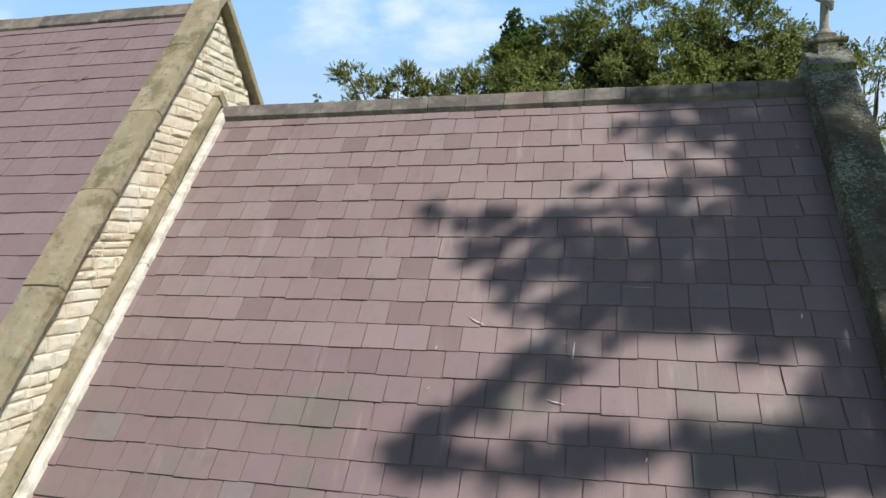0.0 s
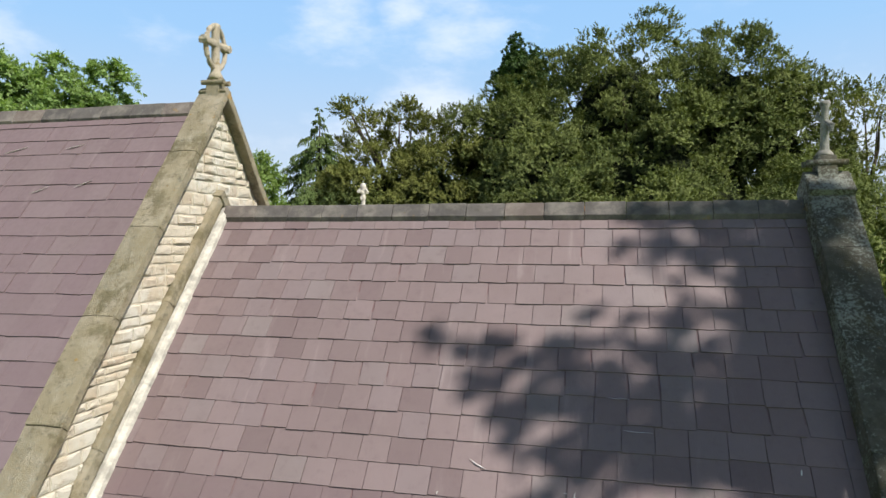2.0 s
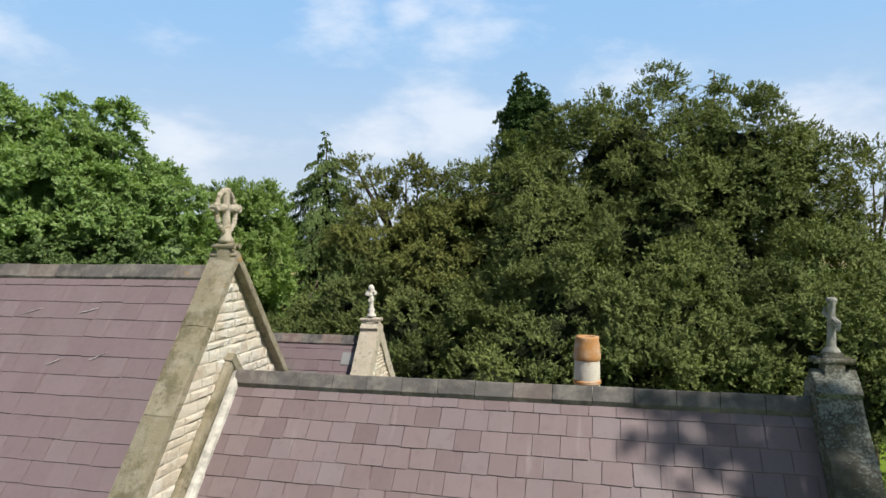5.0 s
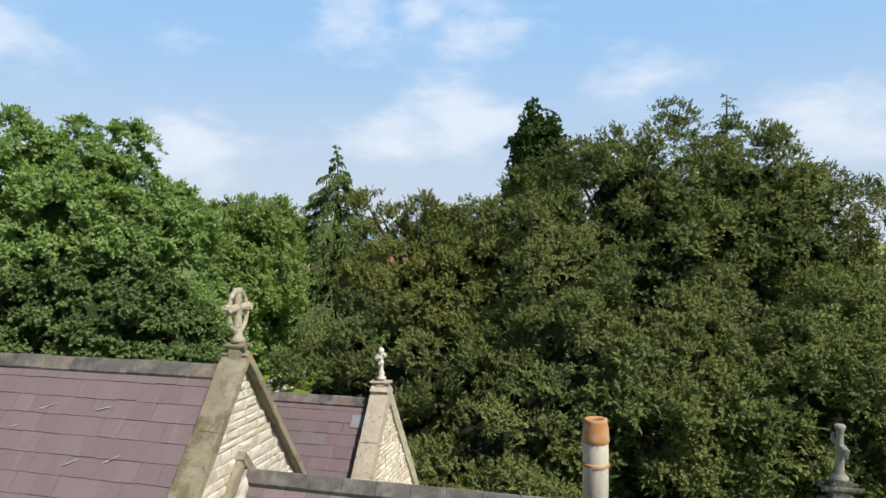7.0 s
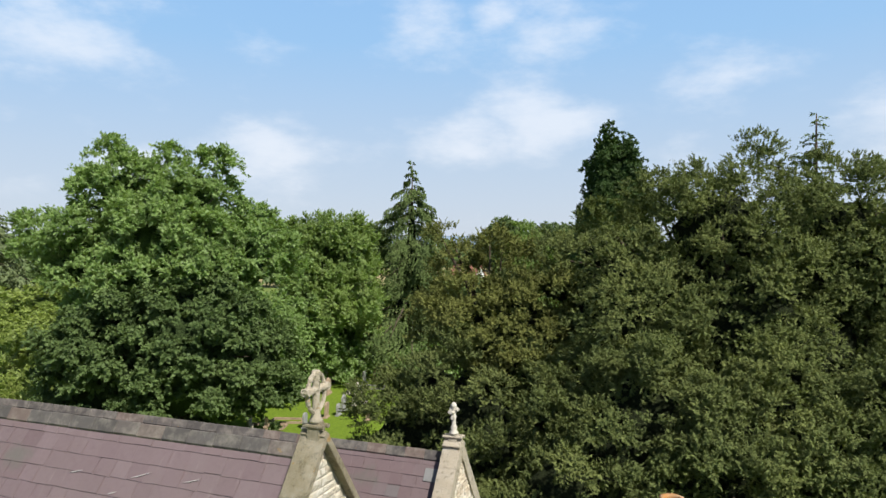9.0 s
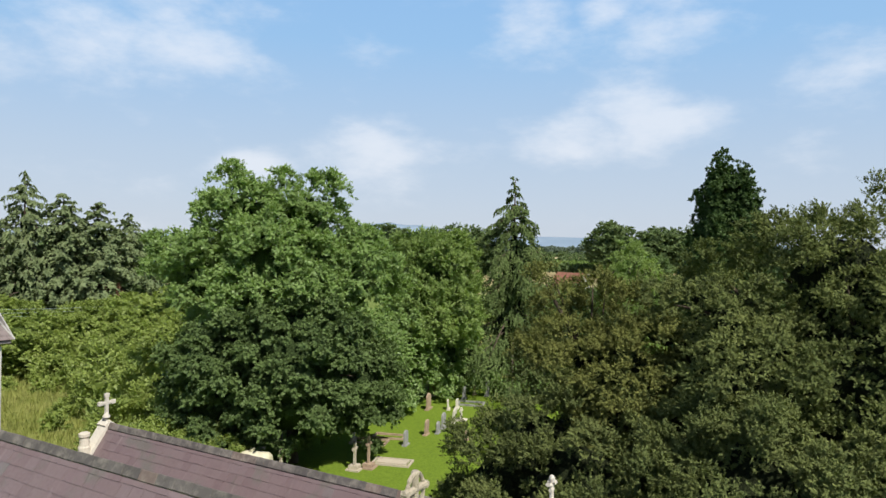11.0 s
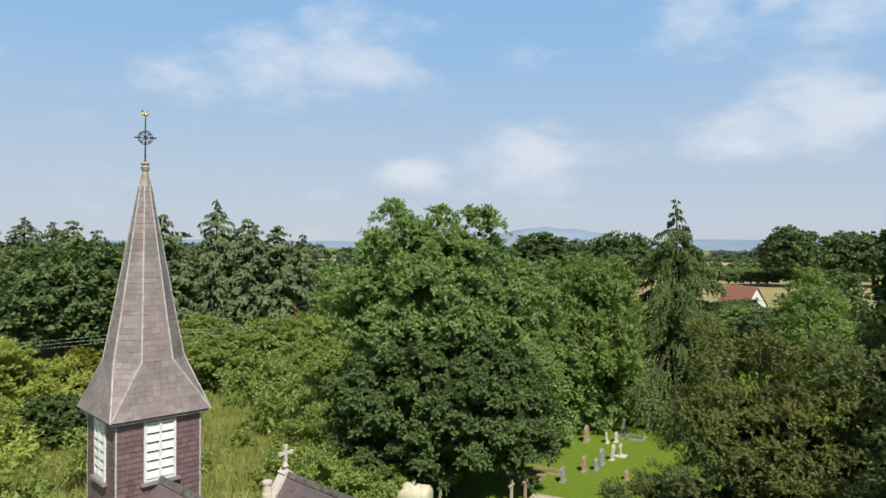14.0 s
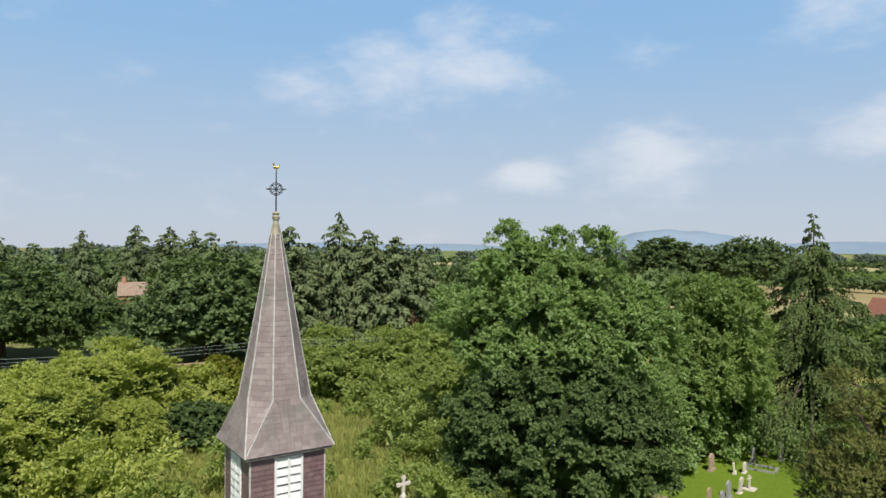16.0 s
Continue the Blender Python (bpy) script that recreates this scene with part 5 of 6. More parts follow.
# great yew north of the chancel
YEW_LEAF = (0.11, 0.037)
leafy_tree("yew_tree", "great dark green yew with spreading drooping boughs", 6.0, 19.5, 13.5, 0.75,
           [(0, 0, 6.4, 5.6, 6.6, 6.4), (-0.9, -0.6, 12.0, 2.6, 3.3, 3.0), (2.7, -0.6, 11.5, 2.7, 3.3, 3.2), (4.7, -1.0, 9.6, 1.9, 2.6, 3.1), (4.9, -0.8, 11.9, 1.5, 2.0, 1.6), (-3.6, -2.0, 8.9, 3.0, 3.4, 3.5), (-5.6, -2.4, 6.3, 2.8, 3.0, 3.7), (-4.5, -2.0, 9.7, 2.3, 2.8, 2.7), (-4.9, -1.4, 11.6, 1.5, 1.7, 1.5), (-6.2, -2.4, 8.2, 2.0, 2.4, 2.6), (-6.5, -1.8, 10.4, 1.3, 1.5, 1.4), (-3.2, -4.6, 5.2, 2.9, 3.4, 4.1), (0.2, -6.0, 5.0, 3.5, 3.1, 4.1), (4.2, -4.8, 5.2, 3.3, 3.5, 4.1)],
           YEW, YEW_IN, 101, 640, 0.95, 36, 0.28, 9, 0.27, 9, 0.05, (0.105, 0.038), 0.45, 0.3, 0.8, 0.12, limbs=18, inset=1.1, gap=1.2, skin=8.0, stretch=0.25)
# second yew, thinner, to the west
leafy_tree("yew_tree", "ragged yew with bare reaching limbs", -2.8, 16.6, 11.5, 0.4,
           [(-1.2, 0, 11.2, 1.0, 0.9, 1.1), (-1.9, -0.2, 12.1, 0.5, 0.5, 0.4), (0.1, 0, 11.2, 0.95, 0.9, 1.0), (-0.6, 0.3, 8.6, 2.0, 1.9, 2.4), (1.1, -0.3, 8.0, 2.3, 2.2, 3.2), (-0.6, 0.2, 5.0, 2.3, 2.3, 3.6)],
           YEW_WARM, YEW_IN, 102, 120, 0.8, 36, 0.26, 7, 0.28, 9, 0.05, YEW_LEAF, 0.35, 0.4, 0.7, 0.1, limbs=9, inset=1.2, gap=1.2, skin=4.0)
# low yews along the aisle
leafy_tree("yew_tree", "low bushy yew close behind the aisle", -4.0, 14.6, 8, 0.3,
           [(-0.2, 0, 4.6, 2.5, 2.6, 4.0), (-1.7, 0, 3.8, 1.7, 2.2, 3.4), (1.8, -1.4, 4.3, 2.5, 2.4, 3.8)],
           YEW, YEW_IN, 103, 110, 0.9, 40, 0.27, 8, 0.26, 10, 0.05, YEW_LEAF, 0.4, 0.4, 0.7, 0.15, limbs=6, lower=-0.8, inset=0.9, gap=1.3, skin=4.0)
leafy_tree("yew_tree", "low bushy yew behind the chancel", 3.0, 12.4, 7.5, 0.3,
           [(0, 0, 5.2, 2.7, 2.5, 3.9), (2.8, 0.2, 4.7, 2.3, 2.3, 3.6), (-1.8, -2.2, 3.8, 2.2, 2.2, 3.5), (-1.2, -4.2, 2.6, 1.6, 1.4, 2.6)],
           YEW, YEW_IN, 104, 140, 0.9, 40, 0.27, 8, 0.26, 10, 0.05, YEW_LEAF, 0.4, 0.4, 0.7, 0.15, limbs=6, lower=-0.8, inset=0.9, gap=1.3, skin=4.0)
leafy_tree("yew_tree", "thin open yew with see-through twigs", 13.2, 18.0, 11.5, 0.22,
           [(0, 0, 11.2, 1.0, 1.0, 1.4), (-0.5, -0.3, 8.6, 1.1, 1.0, 1.4), (0.6, -0.6, 5.2, 2.0, 2.0, 2.8)],
           YEW_WARM, None, 105, 70, 0.62, 12, 0.26, 6, 0.36, 10, 0.04, YEW_LEAF, 0.3, 0.3, 0.7, 0.1, limbs=8, skin=0)
# twin-topped cypress behind the yew
leafy_tree("cypress_tree", "dense dark twin-topped cypress", 0.35, 27.8, 16, 0.4,
           [(-0.2, 0, 8.2, 2.3, 2.3, 6.6), (0.3, 0.2, 8.0, 2.3, 2.3, 6.4), (-0.4, 0, 12.7, 1.15, 1.15, 5.2), (0.45, 0.1, 12.5, 1.15, 1.15, 5.1)],
           CYPRESS, CYPRESS_IN, 106, 520, 0.48, 16, 0.13, 5, 0.10, 6, 0.05, (0.11, 0.06), 0.0, 0.6, 1.15, 0.3, limbs=4, lower=-0.3, inset=0.4, stretch=0.1, gap=0.95, skin=14.0)
# weeping spruce by the graves
conifer("spruce_tree", "tall weeping spruce with hanging boughs", -21.4, 51.4, 19.5, 10.2, SPRUCE, 107, 20, 7, (0.24, 0.11), 0.5, 1.0, 0.08, 0.95, strands=90, down=7, core=SPRUCE_IN)
conifer("spruce_tree", "spruce with a spreading pointed crown", 10.0, 31.8, 18.7, 7.0, SPRUCE, 108, 26, 6, (0.2, 0.06), 0.22, 0.25, 0.1, 0.9, strands=50, core=SPRUCE_IN)

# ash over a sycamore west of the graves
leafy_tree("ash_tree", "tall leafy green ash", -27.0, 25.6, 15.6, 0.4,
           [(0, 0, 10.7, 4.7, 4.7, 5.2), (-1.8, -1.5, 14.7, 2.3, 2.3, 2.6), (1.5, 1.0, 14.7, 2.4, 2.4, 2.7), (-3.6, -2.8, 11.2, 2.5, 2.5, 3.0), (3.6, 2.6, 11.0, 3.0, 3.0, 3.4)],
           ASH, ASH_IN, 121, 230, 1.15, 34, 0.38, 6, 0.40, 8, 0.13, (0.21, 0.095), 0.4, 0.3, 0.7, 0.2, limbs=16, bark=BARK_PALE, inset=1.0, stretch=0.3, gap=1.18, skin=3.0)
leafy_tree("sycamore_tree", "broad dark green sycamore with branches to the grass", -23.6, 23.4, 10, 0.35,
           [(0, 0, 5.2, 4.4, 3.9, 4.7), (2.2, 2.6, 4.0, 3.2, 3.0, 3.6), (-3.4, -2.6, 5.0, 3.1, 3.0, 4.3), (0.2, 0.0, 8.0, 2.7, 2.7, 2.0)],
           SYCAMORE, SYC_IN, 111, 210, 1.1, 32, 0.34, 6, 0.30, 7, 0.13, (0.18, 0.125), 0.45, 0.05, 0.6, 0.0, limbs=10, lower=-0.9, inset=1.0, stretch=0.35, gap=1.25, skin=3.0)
leafy_tree("walnut_tree", "pale green open-crowned tree with light twigs", -25.6, 43.5, 13, 0.3,
           [(0, 0, 8.8, 3.7, 3.7, 4.4), (1.8, -1.0, 12.1, 1.8, 1.8, 1.9), (-1.8, 0.6, 12.0, 2.0, 2.0, 2.1), (2.6, -2.0, 6.4, 2.5, 2.5, 2.7)],
           LIGHTLEAF, LIGHT_IN, 112, 130, 1.0, 18, 0.36, 5, 0.55, 7, 0.12, (0.22, 0.105), 0.2, 0.6, 0.7, 0.4, limbs=20, bark=BARK_PALE, inset=1.5, stretch=0.4, gap=1.1, skin=2.5)
leafy_tree("sycamore_tree", "mid green bushy tree behind the graves", -25.6, 39.0, 7.5, 0.25,
           [(-0.6, 0.8, 4.2, 2.4, 2.8, 4.0), (-1.2, -4.5, 4.6, 2.9, 2.9, 3.9), (0.3, 6.0, 3.6, 2.4, 2.6, 3.6)],
           ASH, ASH_IN, 113, 130, 1.0, 18, 0.34, 5, 0.42, 7, 0.12, (0.21, 0.125), 0.35, 0.2, 0.7, 0.1, limbs=6, lower=-0.9, inset=1.0, gap=1.1, skin=3.0)
tree("birch_tree", "slender pale green birch", -9.8, 49.5, 14, 0.16,
     [(0, 0, 8.0, 2.4, 2.4, 4.8), (0.8, -0.4, 5.2, 2.8, 2.6, 4.0), (-0.4, 0.2, 11.4, 1.3, 1.3, 2.0)],
     LIGHTLEAF, 114, 190, 0.75, 26, 0.5, 8, 0.13, (0.19, 0.085), 0.4, 0.3, 0.8, 1500, limbs=10)
# tall cedar south-east of the chancel, whose boughs shade its roof
CX, CY = 18.8, -7.9
# each bough by the shade it throws on the chancel slope: tip and root as (along, down), and its thickness
FINGERS = [(4.89, 0.09, 6.65, 0.18, 0.12), (4.95, 0.56, 6.59, 0.53, 0.11), (5.07, 0.93, 6.17, 0.84, 0.08), (4.56, 1.47, 6.01, 1.39, 0.08), (6.3, 0.0, 6.12, 2.93, 0.27), (2.94, 1.79, 5.32, 1.97, 0.14), (3.18, 2.16, 4.68, 2.27, 0.1), (3.67, 2.55, 5.86, 2.53, 0.15), (3.89, 2.85, 5.83, 2.84, 0.15), (4.3, 3.12, 5.58, 2.95, 0.1), (5.01, 3.04, 6.28, 2.85, 0.11), (3.03, 4.29, 4.35, 3.29, 0.14), (3.07, 4.48, 4.6, 4.13, 0.13), (4.6, 4.05, 6.49, 4.09, 0.15), (6.25, 3.66, 6.45, 3.3, 0.2), (5.45, 4.2, 6.37, 3.9, 0.19), (4.2, 2.3, 6.2, 2.15, 0.15), (4.5, 2.7, 6.3, 2.65, 0.15), (5.5, 1.75, 6.3, 1.8, 0.12)]
BOUGHS = []
for n, (xa, sa, xb, sb, thick) in enumerate(FINGERS):
    steps = max(3, round(math.hypot(xb - xa, sb - sa) / max(thick * 1.1, 0.14)))
    for f in np.linspace(0, 1, steps):
        x, s_ = xa + (xb - xa) * f, sa + (sb - sa) * f
        c = 1 / math.sqrt(1 + KC * KC)
        p = Vector((x, -s_ * c, CZ + 0.05 - KC * s_ * c)) + SUN * (15.5 + 1.3 * (n * 5 % 4) / 3 + 0.25 * x)
        BOUGHS.append((p.x, p.y, p.z, (thick - 0.02) * (0.5 + 0.5 * f ** 0.6)))
BOUGHS += [(19.6, -8.3, 20.6, 0.9), (19.2, -7.6, 22.4, 0.7), (18.9, -8.0, 23.6, 0.5), (20.2, -8.4, 18.6, 1.2), (19.9, -7.8, 16.2, 1.3)]
cedar = tree("cedar_tree", "tall dark cedar south-east of the chancel", CX, CY, 23, 0.3,
     [(x - CX, y - CY, z, k * 1.05, k, k * 0.9) for x, y, z, k in BOUGHS],
     YEW, 115, 1700, 0.12, 8, 0.10, 5, 0.04, (0.13, 0.08), 0.1, 0.1, 0.8, 9000, limbs=14, lower=-0.9, fill_size=1.1)
# unseen lower crown, added to hold low sky light off the chancel roof
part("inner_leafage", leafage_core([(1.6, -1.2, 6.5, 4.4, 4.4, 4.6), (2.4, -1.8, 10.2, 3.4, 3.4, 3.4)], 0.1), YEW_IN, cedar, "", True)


# ---- middle distance ----
def prototype_crown(lobes, material, core, seed, boughs, size, tufts, per, leaf, spread=0.3):
    """One crown with its solid core in shade-dark leaf colour, shared by the trees of one kind."""
    r = np.random.default_rng(seed)
    pos, along, normal, ln, wd = bough_crown(lobes, boughs, size, tufts, size * 0.36, per, size * 0.4, 4, spread, leaf, 0.25, 0.35, 0.75, 0.2, r, -0.8, (0, 0))
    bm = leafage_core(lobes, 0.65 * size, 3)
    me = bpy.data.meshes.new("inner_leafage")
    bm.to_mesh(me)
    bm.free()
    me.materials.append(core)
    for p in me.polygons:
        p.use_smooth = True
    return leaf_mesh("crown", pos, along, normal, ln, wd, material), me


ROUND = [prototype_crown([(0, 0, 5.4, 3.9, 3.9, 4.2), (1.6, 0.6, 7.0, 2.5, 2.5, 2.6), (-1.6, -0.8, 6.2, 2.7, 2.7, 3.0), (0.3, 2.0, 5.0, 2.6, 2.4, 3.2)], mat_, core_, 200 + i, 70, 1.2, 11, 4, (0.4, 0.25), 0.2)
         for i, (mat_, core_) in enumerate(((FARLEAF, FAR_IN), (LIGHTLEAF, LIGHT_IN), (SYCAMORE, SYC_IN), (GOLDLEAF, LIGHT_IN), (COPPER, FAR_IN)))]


def far_tree(kind, label, x, y, height, width, crown, group, turn=0.0, bark=None):
    """A tree of the middle distance: short trunk and one shared crown, 10.2 m high as made."""
    thing = tagged(empty(kind, x, y, -0.1), label, "tree", group)
    bm = bmesh.new()
    add_tube(bm, [(0, 0, -0.2), (0.05, 0, height * 0.3), (0, 0.05, height * 0.62)], [0.035 * height, 0.025 * height, 0.008 * height], 7)
    part("trunk", bm, bark or BARK, thing)
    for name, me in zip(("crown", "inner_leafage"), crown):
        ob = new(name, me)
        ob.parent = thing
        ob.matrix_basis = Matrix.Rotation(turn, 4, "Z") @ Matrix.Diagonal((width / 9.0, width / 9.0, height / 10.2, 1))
    return thing


CONE = []
for i in range(3):
    c = conifer("fir_tree", "tall dark fir in the belt beyond the meadow", 0, 0, 18, 5.4 + 0.8 * i, FARCONIFER, 230 + i, 20, 7, (0.46, 0.22), 0.34 + 0.08 * i, 0.8, 0.06, 0.5 + 0.1 * i, strands=30, down=4, core=FAR_IN)
    c["group"] = "firs beyond the meadow"
    CONE.append(c)

r3 = np.random.default_rng(5)
# the belt of firs, from the south-west round to the north-west
FIRS = [(-133.9, 7.1, 18.2), (-184.7, 35.6, 20.4), (-183.0, 43.8, 21.2), (-108.8, 30.0, 19.3), (-94.8, 37.3, 21.4), (-91.2, 44.4, 20.7), (-89.0, 48.5, 18.8), (-87.1, 52.4, 18.9), (-88.9, 58.6, 18.6), (-141.0, -3.0, 19.0), (-190.0, 24.0, 20.0), (-138.0, 2.0, 18.6), (-100.0, 42.0, 18.0), (-96.0, 54.0, 17.5), (-190.0, 52.0, 20.5), (-116.0, 36.0, 18.0)]
for i, (x, y, h) in enumerate(FIRS):
    m = Matrix.Translation((x, y, -0.1)) @ Matrix.Rotation(i * 1.9, 4, "Z")
    ob = CONE[i % 3] if i < 3 else copy_thing(CONE[i % 3], m)
    ob.matrix_basis = m
    wide = h / 18 * (0.95 + 0.14 * (i * 7 % 5))
    ob.scale = (wide, wide, h / 18 * (0.92 + 0.05 * (i * 3 % 4)))
for x, y, h, w in ((-109.0, 0.5, 14, 15), (-104.0, 7.0, 11, 10), (-113.0, -7.0, 15, 15)):
    far_tree("oak_tree", "dark leafy oak beside the lane", x, y, h, w, ROUND[2], "oaks by the lane", x)
far_tree("oak_tree", "dense dark green oak at the meadow's far edge", -93.5, 25.5, 15.4, 17, ROUND[2], "oaks by the lane", 0.4)
for i in range(34):
    x, y = (-150 + 62 * r3.random(), -12 + 88 * r3.random()) if i < 22 else (-112 + 55 * r3.random(), 52 + 60 * r3.random())
    if math.hypot(x + 160, y - 29) < 14 or (x < -95 and abs(y - (-8.4 + (5.15 - x) * 0.236)) < 13):
        continue
    h = r3.uniform(8, 14)
    far_tree("broadleaf_tree", "rounded green tree in the belt beyond the meadow", float(x), float(y), float(h), float(h * 0.95), ROUND[0 if r3.random() < 0.7 else 2], "trees beyond the meadow", float(r3.uniform(0, 6)))
HAWTHORN_FINE = [prototype_crown([(0, 0, 4.6, 3.7, 3.7, 4.4), (1.8, 0.8, 7.0, 2.3, 2.3, 2.4), (-1.8, -0.9, 6.2, 2.6, 2.6, 2.7), (0.4, -2.4, 4.2, 2.3, 2.3, 3.0), (-0.6, 2.2, 4.6, 2.4, 2.3, 3.0)], HAWTHORN, LIGHT_IN, 270 + i, 110, 1.0, 16, 6, (0.23, 0.125), 0.12) for i in range(2)]
HAW = [prototype_crown([(0, 0, 4.6, 3.7, 3.7, 4.4), (1.8, 0.8, 7.0, 2.3, 2.3, 2.4), (-1.8, -0.9, 6.2, 2.6, 2.6, 2.7), (0.4, -2.4, 4.2, 2.3, 2.3, 3.0)], mat_, LIGHT_IN, 260 + i, 90, 1.0, 12, 4, (0.33, 0.19), 0.15) for i, mat_ in enumerate((HAWTHORN, SCRUB))]
for i, (x, y, h) in enumerate(((-49.5, -2.4, 7.6), (-55.0, 0.6, 8.4), (-60.0, 6.0, 8.4), (-46.0, -7.5, 6.6), (-51.5, 4.2, 5.0), (-64.2, 11.2, 5.0), (-60.4, 28.2, 6.2), (-62.5, 34.4, 6.6), (-59.6, 38.6, 7.4), (-74.4, 33.7, 6.8), (-54.1, 38.5, 8.4), (-48.7, 29.5, 5.4), (-40.5, 29.8, 7.0), (-68.0, 26.0, 5.8), (-52.0, 33.0, 6.0), (-66.0, 42.0, 7.0), (-58.0, 50.0, 8.0), (-47.0, 44.0, 8.0))):
    far_tree("hawthorn_tree", "bushy bright green hawthorn in the rough meadow", x, y, h, h * 1.15, HAWTHORN_FINE[i % 2] if i < 6 else HAW[1], "hawthorns in the meadow", i * 1.3)
far_tree("copper_shrub", "reddish-brown shrub among the firs", -84.5, 52.2, 7.0, 4.5, ROUND[4], "trees beyond the meadow")
far_tree("golden_shrub", "yellow-green shrub at the meadow", -62.8, 15.1, 5.6, 5.5, ROUND[3], "meadow shrubs")
far_tree("elder_bush", "dark green elder bush in the rough meadow", -51.0, 9.6, 4.0, 5.2, ROUND[2], "meadow shrubs", 0.7)
far_tree("golden_shrub", "yellow-green shrub at the meadow", -60.2, 17.6, 4.4, 4.4, ROUND[3], "meadow shrubs", 2.0)
far_tree("broadleaf_tree", "green bush before the farmhouse", -141.0, 28.5, 5.4, 8.0, ROUND[0], "trees round the farmhouse", 0.6)
far_tree("broadleaf_tree", "green bush before the farmhouse", -143.0, 21.0, 6.0, 8.5, ROUND[2], "trees round the farmhouse", 2.6)
far_tree("broadleaf_tree", "dark rounded bush beside the cottage", -22.2, 109.0, 12.0, 10, ROUND[2], "trees round the cottage", 1.0)
for x, y, h, w, k in ((-43.5, 130.0, 5.2, 9, 0), (-33.0, 100.0, 6.4, 9, 1), (-40.0, 113.0, 5.8, 10, 0), (-27.0, 96.0, 6.6, 9, 0), (-37.5, 88.0, 6.6, 9, 1), (-30.5, 118.0, 5.4, 9, 1), (-22.0, 84.0, 6.8, 8, 0)):
    far_tree("broadleaf_tree", "leafy green bush in front of the cottage", x, y, h, w, ROUND[k], "trees round the cottage", x)


def leaf_stuff(name, label, spots, material, leaf, per, seed, category):
    """Many bushes whose number nobody counts, joined: (x, y, radius, height)."""
    r = np.random.default_rng(seed)
    P, A, N, S = [], [], [], []
    for x, y, rad, h in spots:
        lobes = [(x, y, h * 0.45, rad, rad, h * 0.55), (x + rad * r.uniform(-0.5, 0.5), y + rad * r.uniform(-0.5, 0.5), h * 0.62, rad * 0.6, rad * 0.6, h * 0.38)]
        c, d, rr = clumps_on(lobes, 14, rad * 0.36, r, -0.4)
        p, a, m = sprays(c, d, rr, per, r, 0.3 * rad, 4, leaf[0] * 0.6, 0.15, 0.35, 0.75)
        P.append(p), A.append(a), N.append(m)
        S.append(np.full(len(p), 1.0))
        p, a, m = inner_fill(lobes, 40, r)
        P.append(p), A.append(a), N.append(m)
        S.append(np.full(40, 3.0))
    P, A, N, S = np.concatenate(P), np.concatenate(A), np.concatenate(N), np.concatenate(S)
    k = P[:, 2] > 0.05
    P, A, N, S = P[k], A[k], N[k], S[k]
    n = len(P)
    me = leaf_mesh(name, P, A, N, leaf[0] * S * r.uniform(0.6, 1.4, n), leaf[1] * S * r.uniform(0.6, 1.4, n), material)
    tagged(new(name, me), label, category, kind="stuff")


def scatter(n, x0, x1, y0, y1, rad, h, r, free=()):
    got = []
    while len(got) < n:
        x, y = r.uniform(x0, x1), r.uniform(y0, y1)
        if any(math.hypot(x - a, y - b) < c for a, b, c in free):
            continue
        k = r.uniform(0.6, 1.3)
        got.append((x, y, rad * k, h * k * r.uniform(0.8, 1.2)))
    return got


r4 = np.random.default_rng(9)
GAPS = [(-44.5, 19.5, 5.5), (-49.5, 24, 4.0), (-39, 16, 5.0), (-34, 13, 4.5), (-44.5, 7, 5.5), (-51, 9, 4.0), (-52, 0.5, 7.0), (-74, 11, 6.0), (-66, 14, 4.0), (-14, 0, 12), (-25, 27, 6.0), (-86, 20, 8.0)]
leaf_stuff("scrub", "tangle of green hawthorn, bramble and willow scrub", scatter(110, -86, -33, -14, 62, 2.2, 3.4, r4, GAPS), SCRUB, (0.29, 0.16), 20, 301, "scrub")
leaf_stuff("scrub", "bright green hawthorn and elder bushes over the meadow", scatter(30, -80, -38, -16, 16, 2.2, 3.4, r4, GAPS), HAWTHORN, (0.26, 0.14), 30, 302, "scrub")
leaf_stuff("scrub", "leafy bushes along the churchyard edge", [(-28.2, 19.6, 1.5, 2.9), (-29.6, 18.8, 1.4, 2.4), (-26.6, 20.6, 1.2, 2.3), (-33, 18.5, 1.8, 2.8), (-28.0, 17.0, 1.6, 2.6), (-31, 20.5, 2.0, 4.2), (-27.2, 20.0, 1.5, 2.4), (-26.0, 17.5, 1.4, 2.2), (-33.5, 22.5, 2.0, 4.4), (-24.5, 18.8, 1.2, 1.9), (-36.5, 24.0, 2.4, 5.0)], SCRUB, (0.18, 0.10), 80, 303, "scrub")
leaf_stuff("scrub", "creeper and low bushes behind the graves", [(-24.6, 36.5, 1.2, 1.6), (-25.0, 34.0, 1.5, 2.2), (-25.5, 39.5, 1.6, 3.0), (-24.4, 42.5, 1.5, 2.6), (-22.0, 48.0, 2.0, 2.6), (-17.5, 47.0, 2.4, 2.8)], ASH, (0.22, 0.14), 34, 304, "scrub")
leaf_stuff("meadow_weeds", "nettles, docks and young hawthorns in the rough grass", scatter(120, -70, -31, -6, 34, 0.75, 1.1, r4, [(-25, 27, 6.0)]), SCRUB, (0.2, 0.11), 8, 307, "weeds")


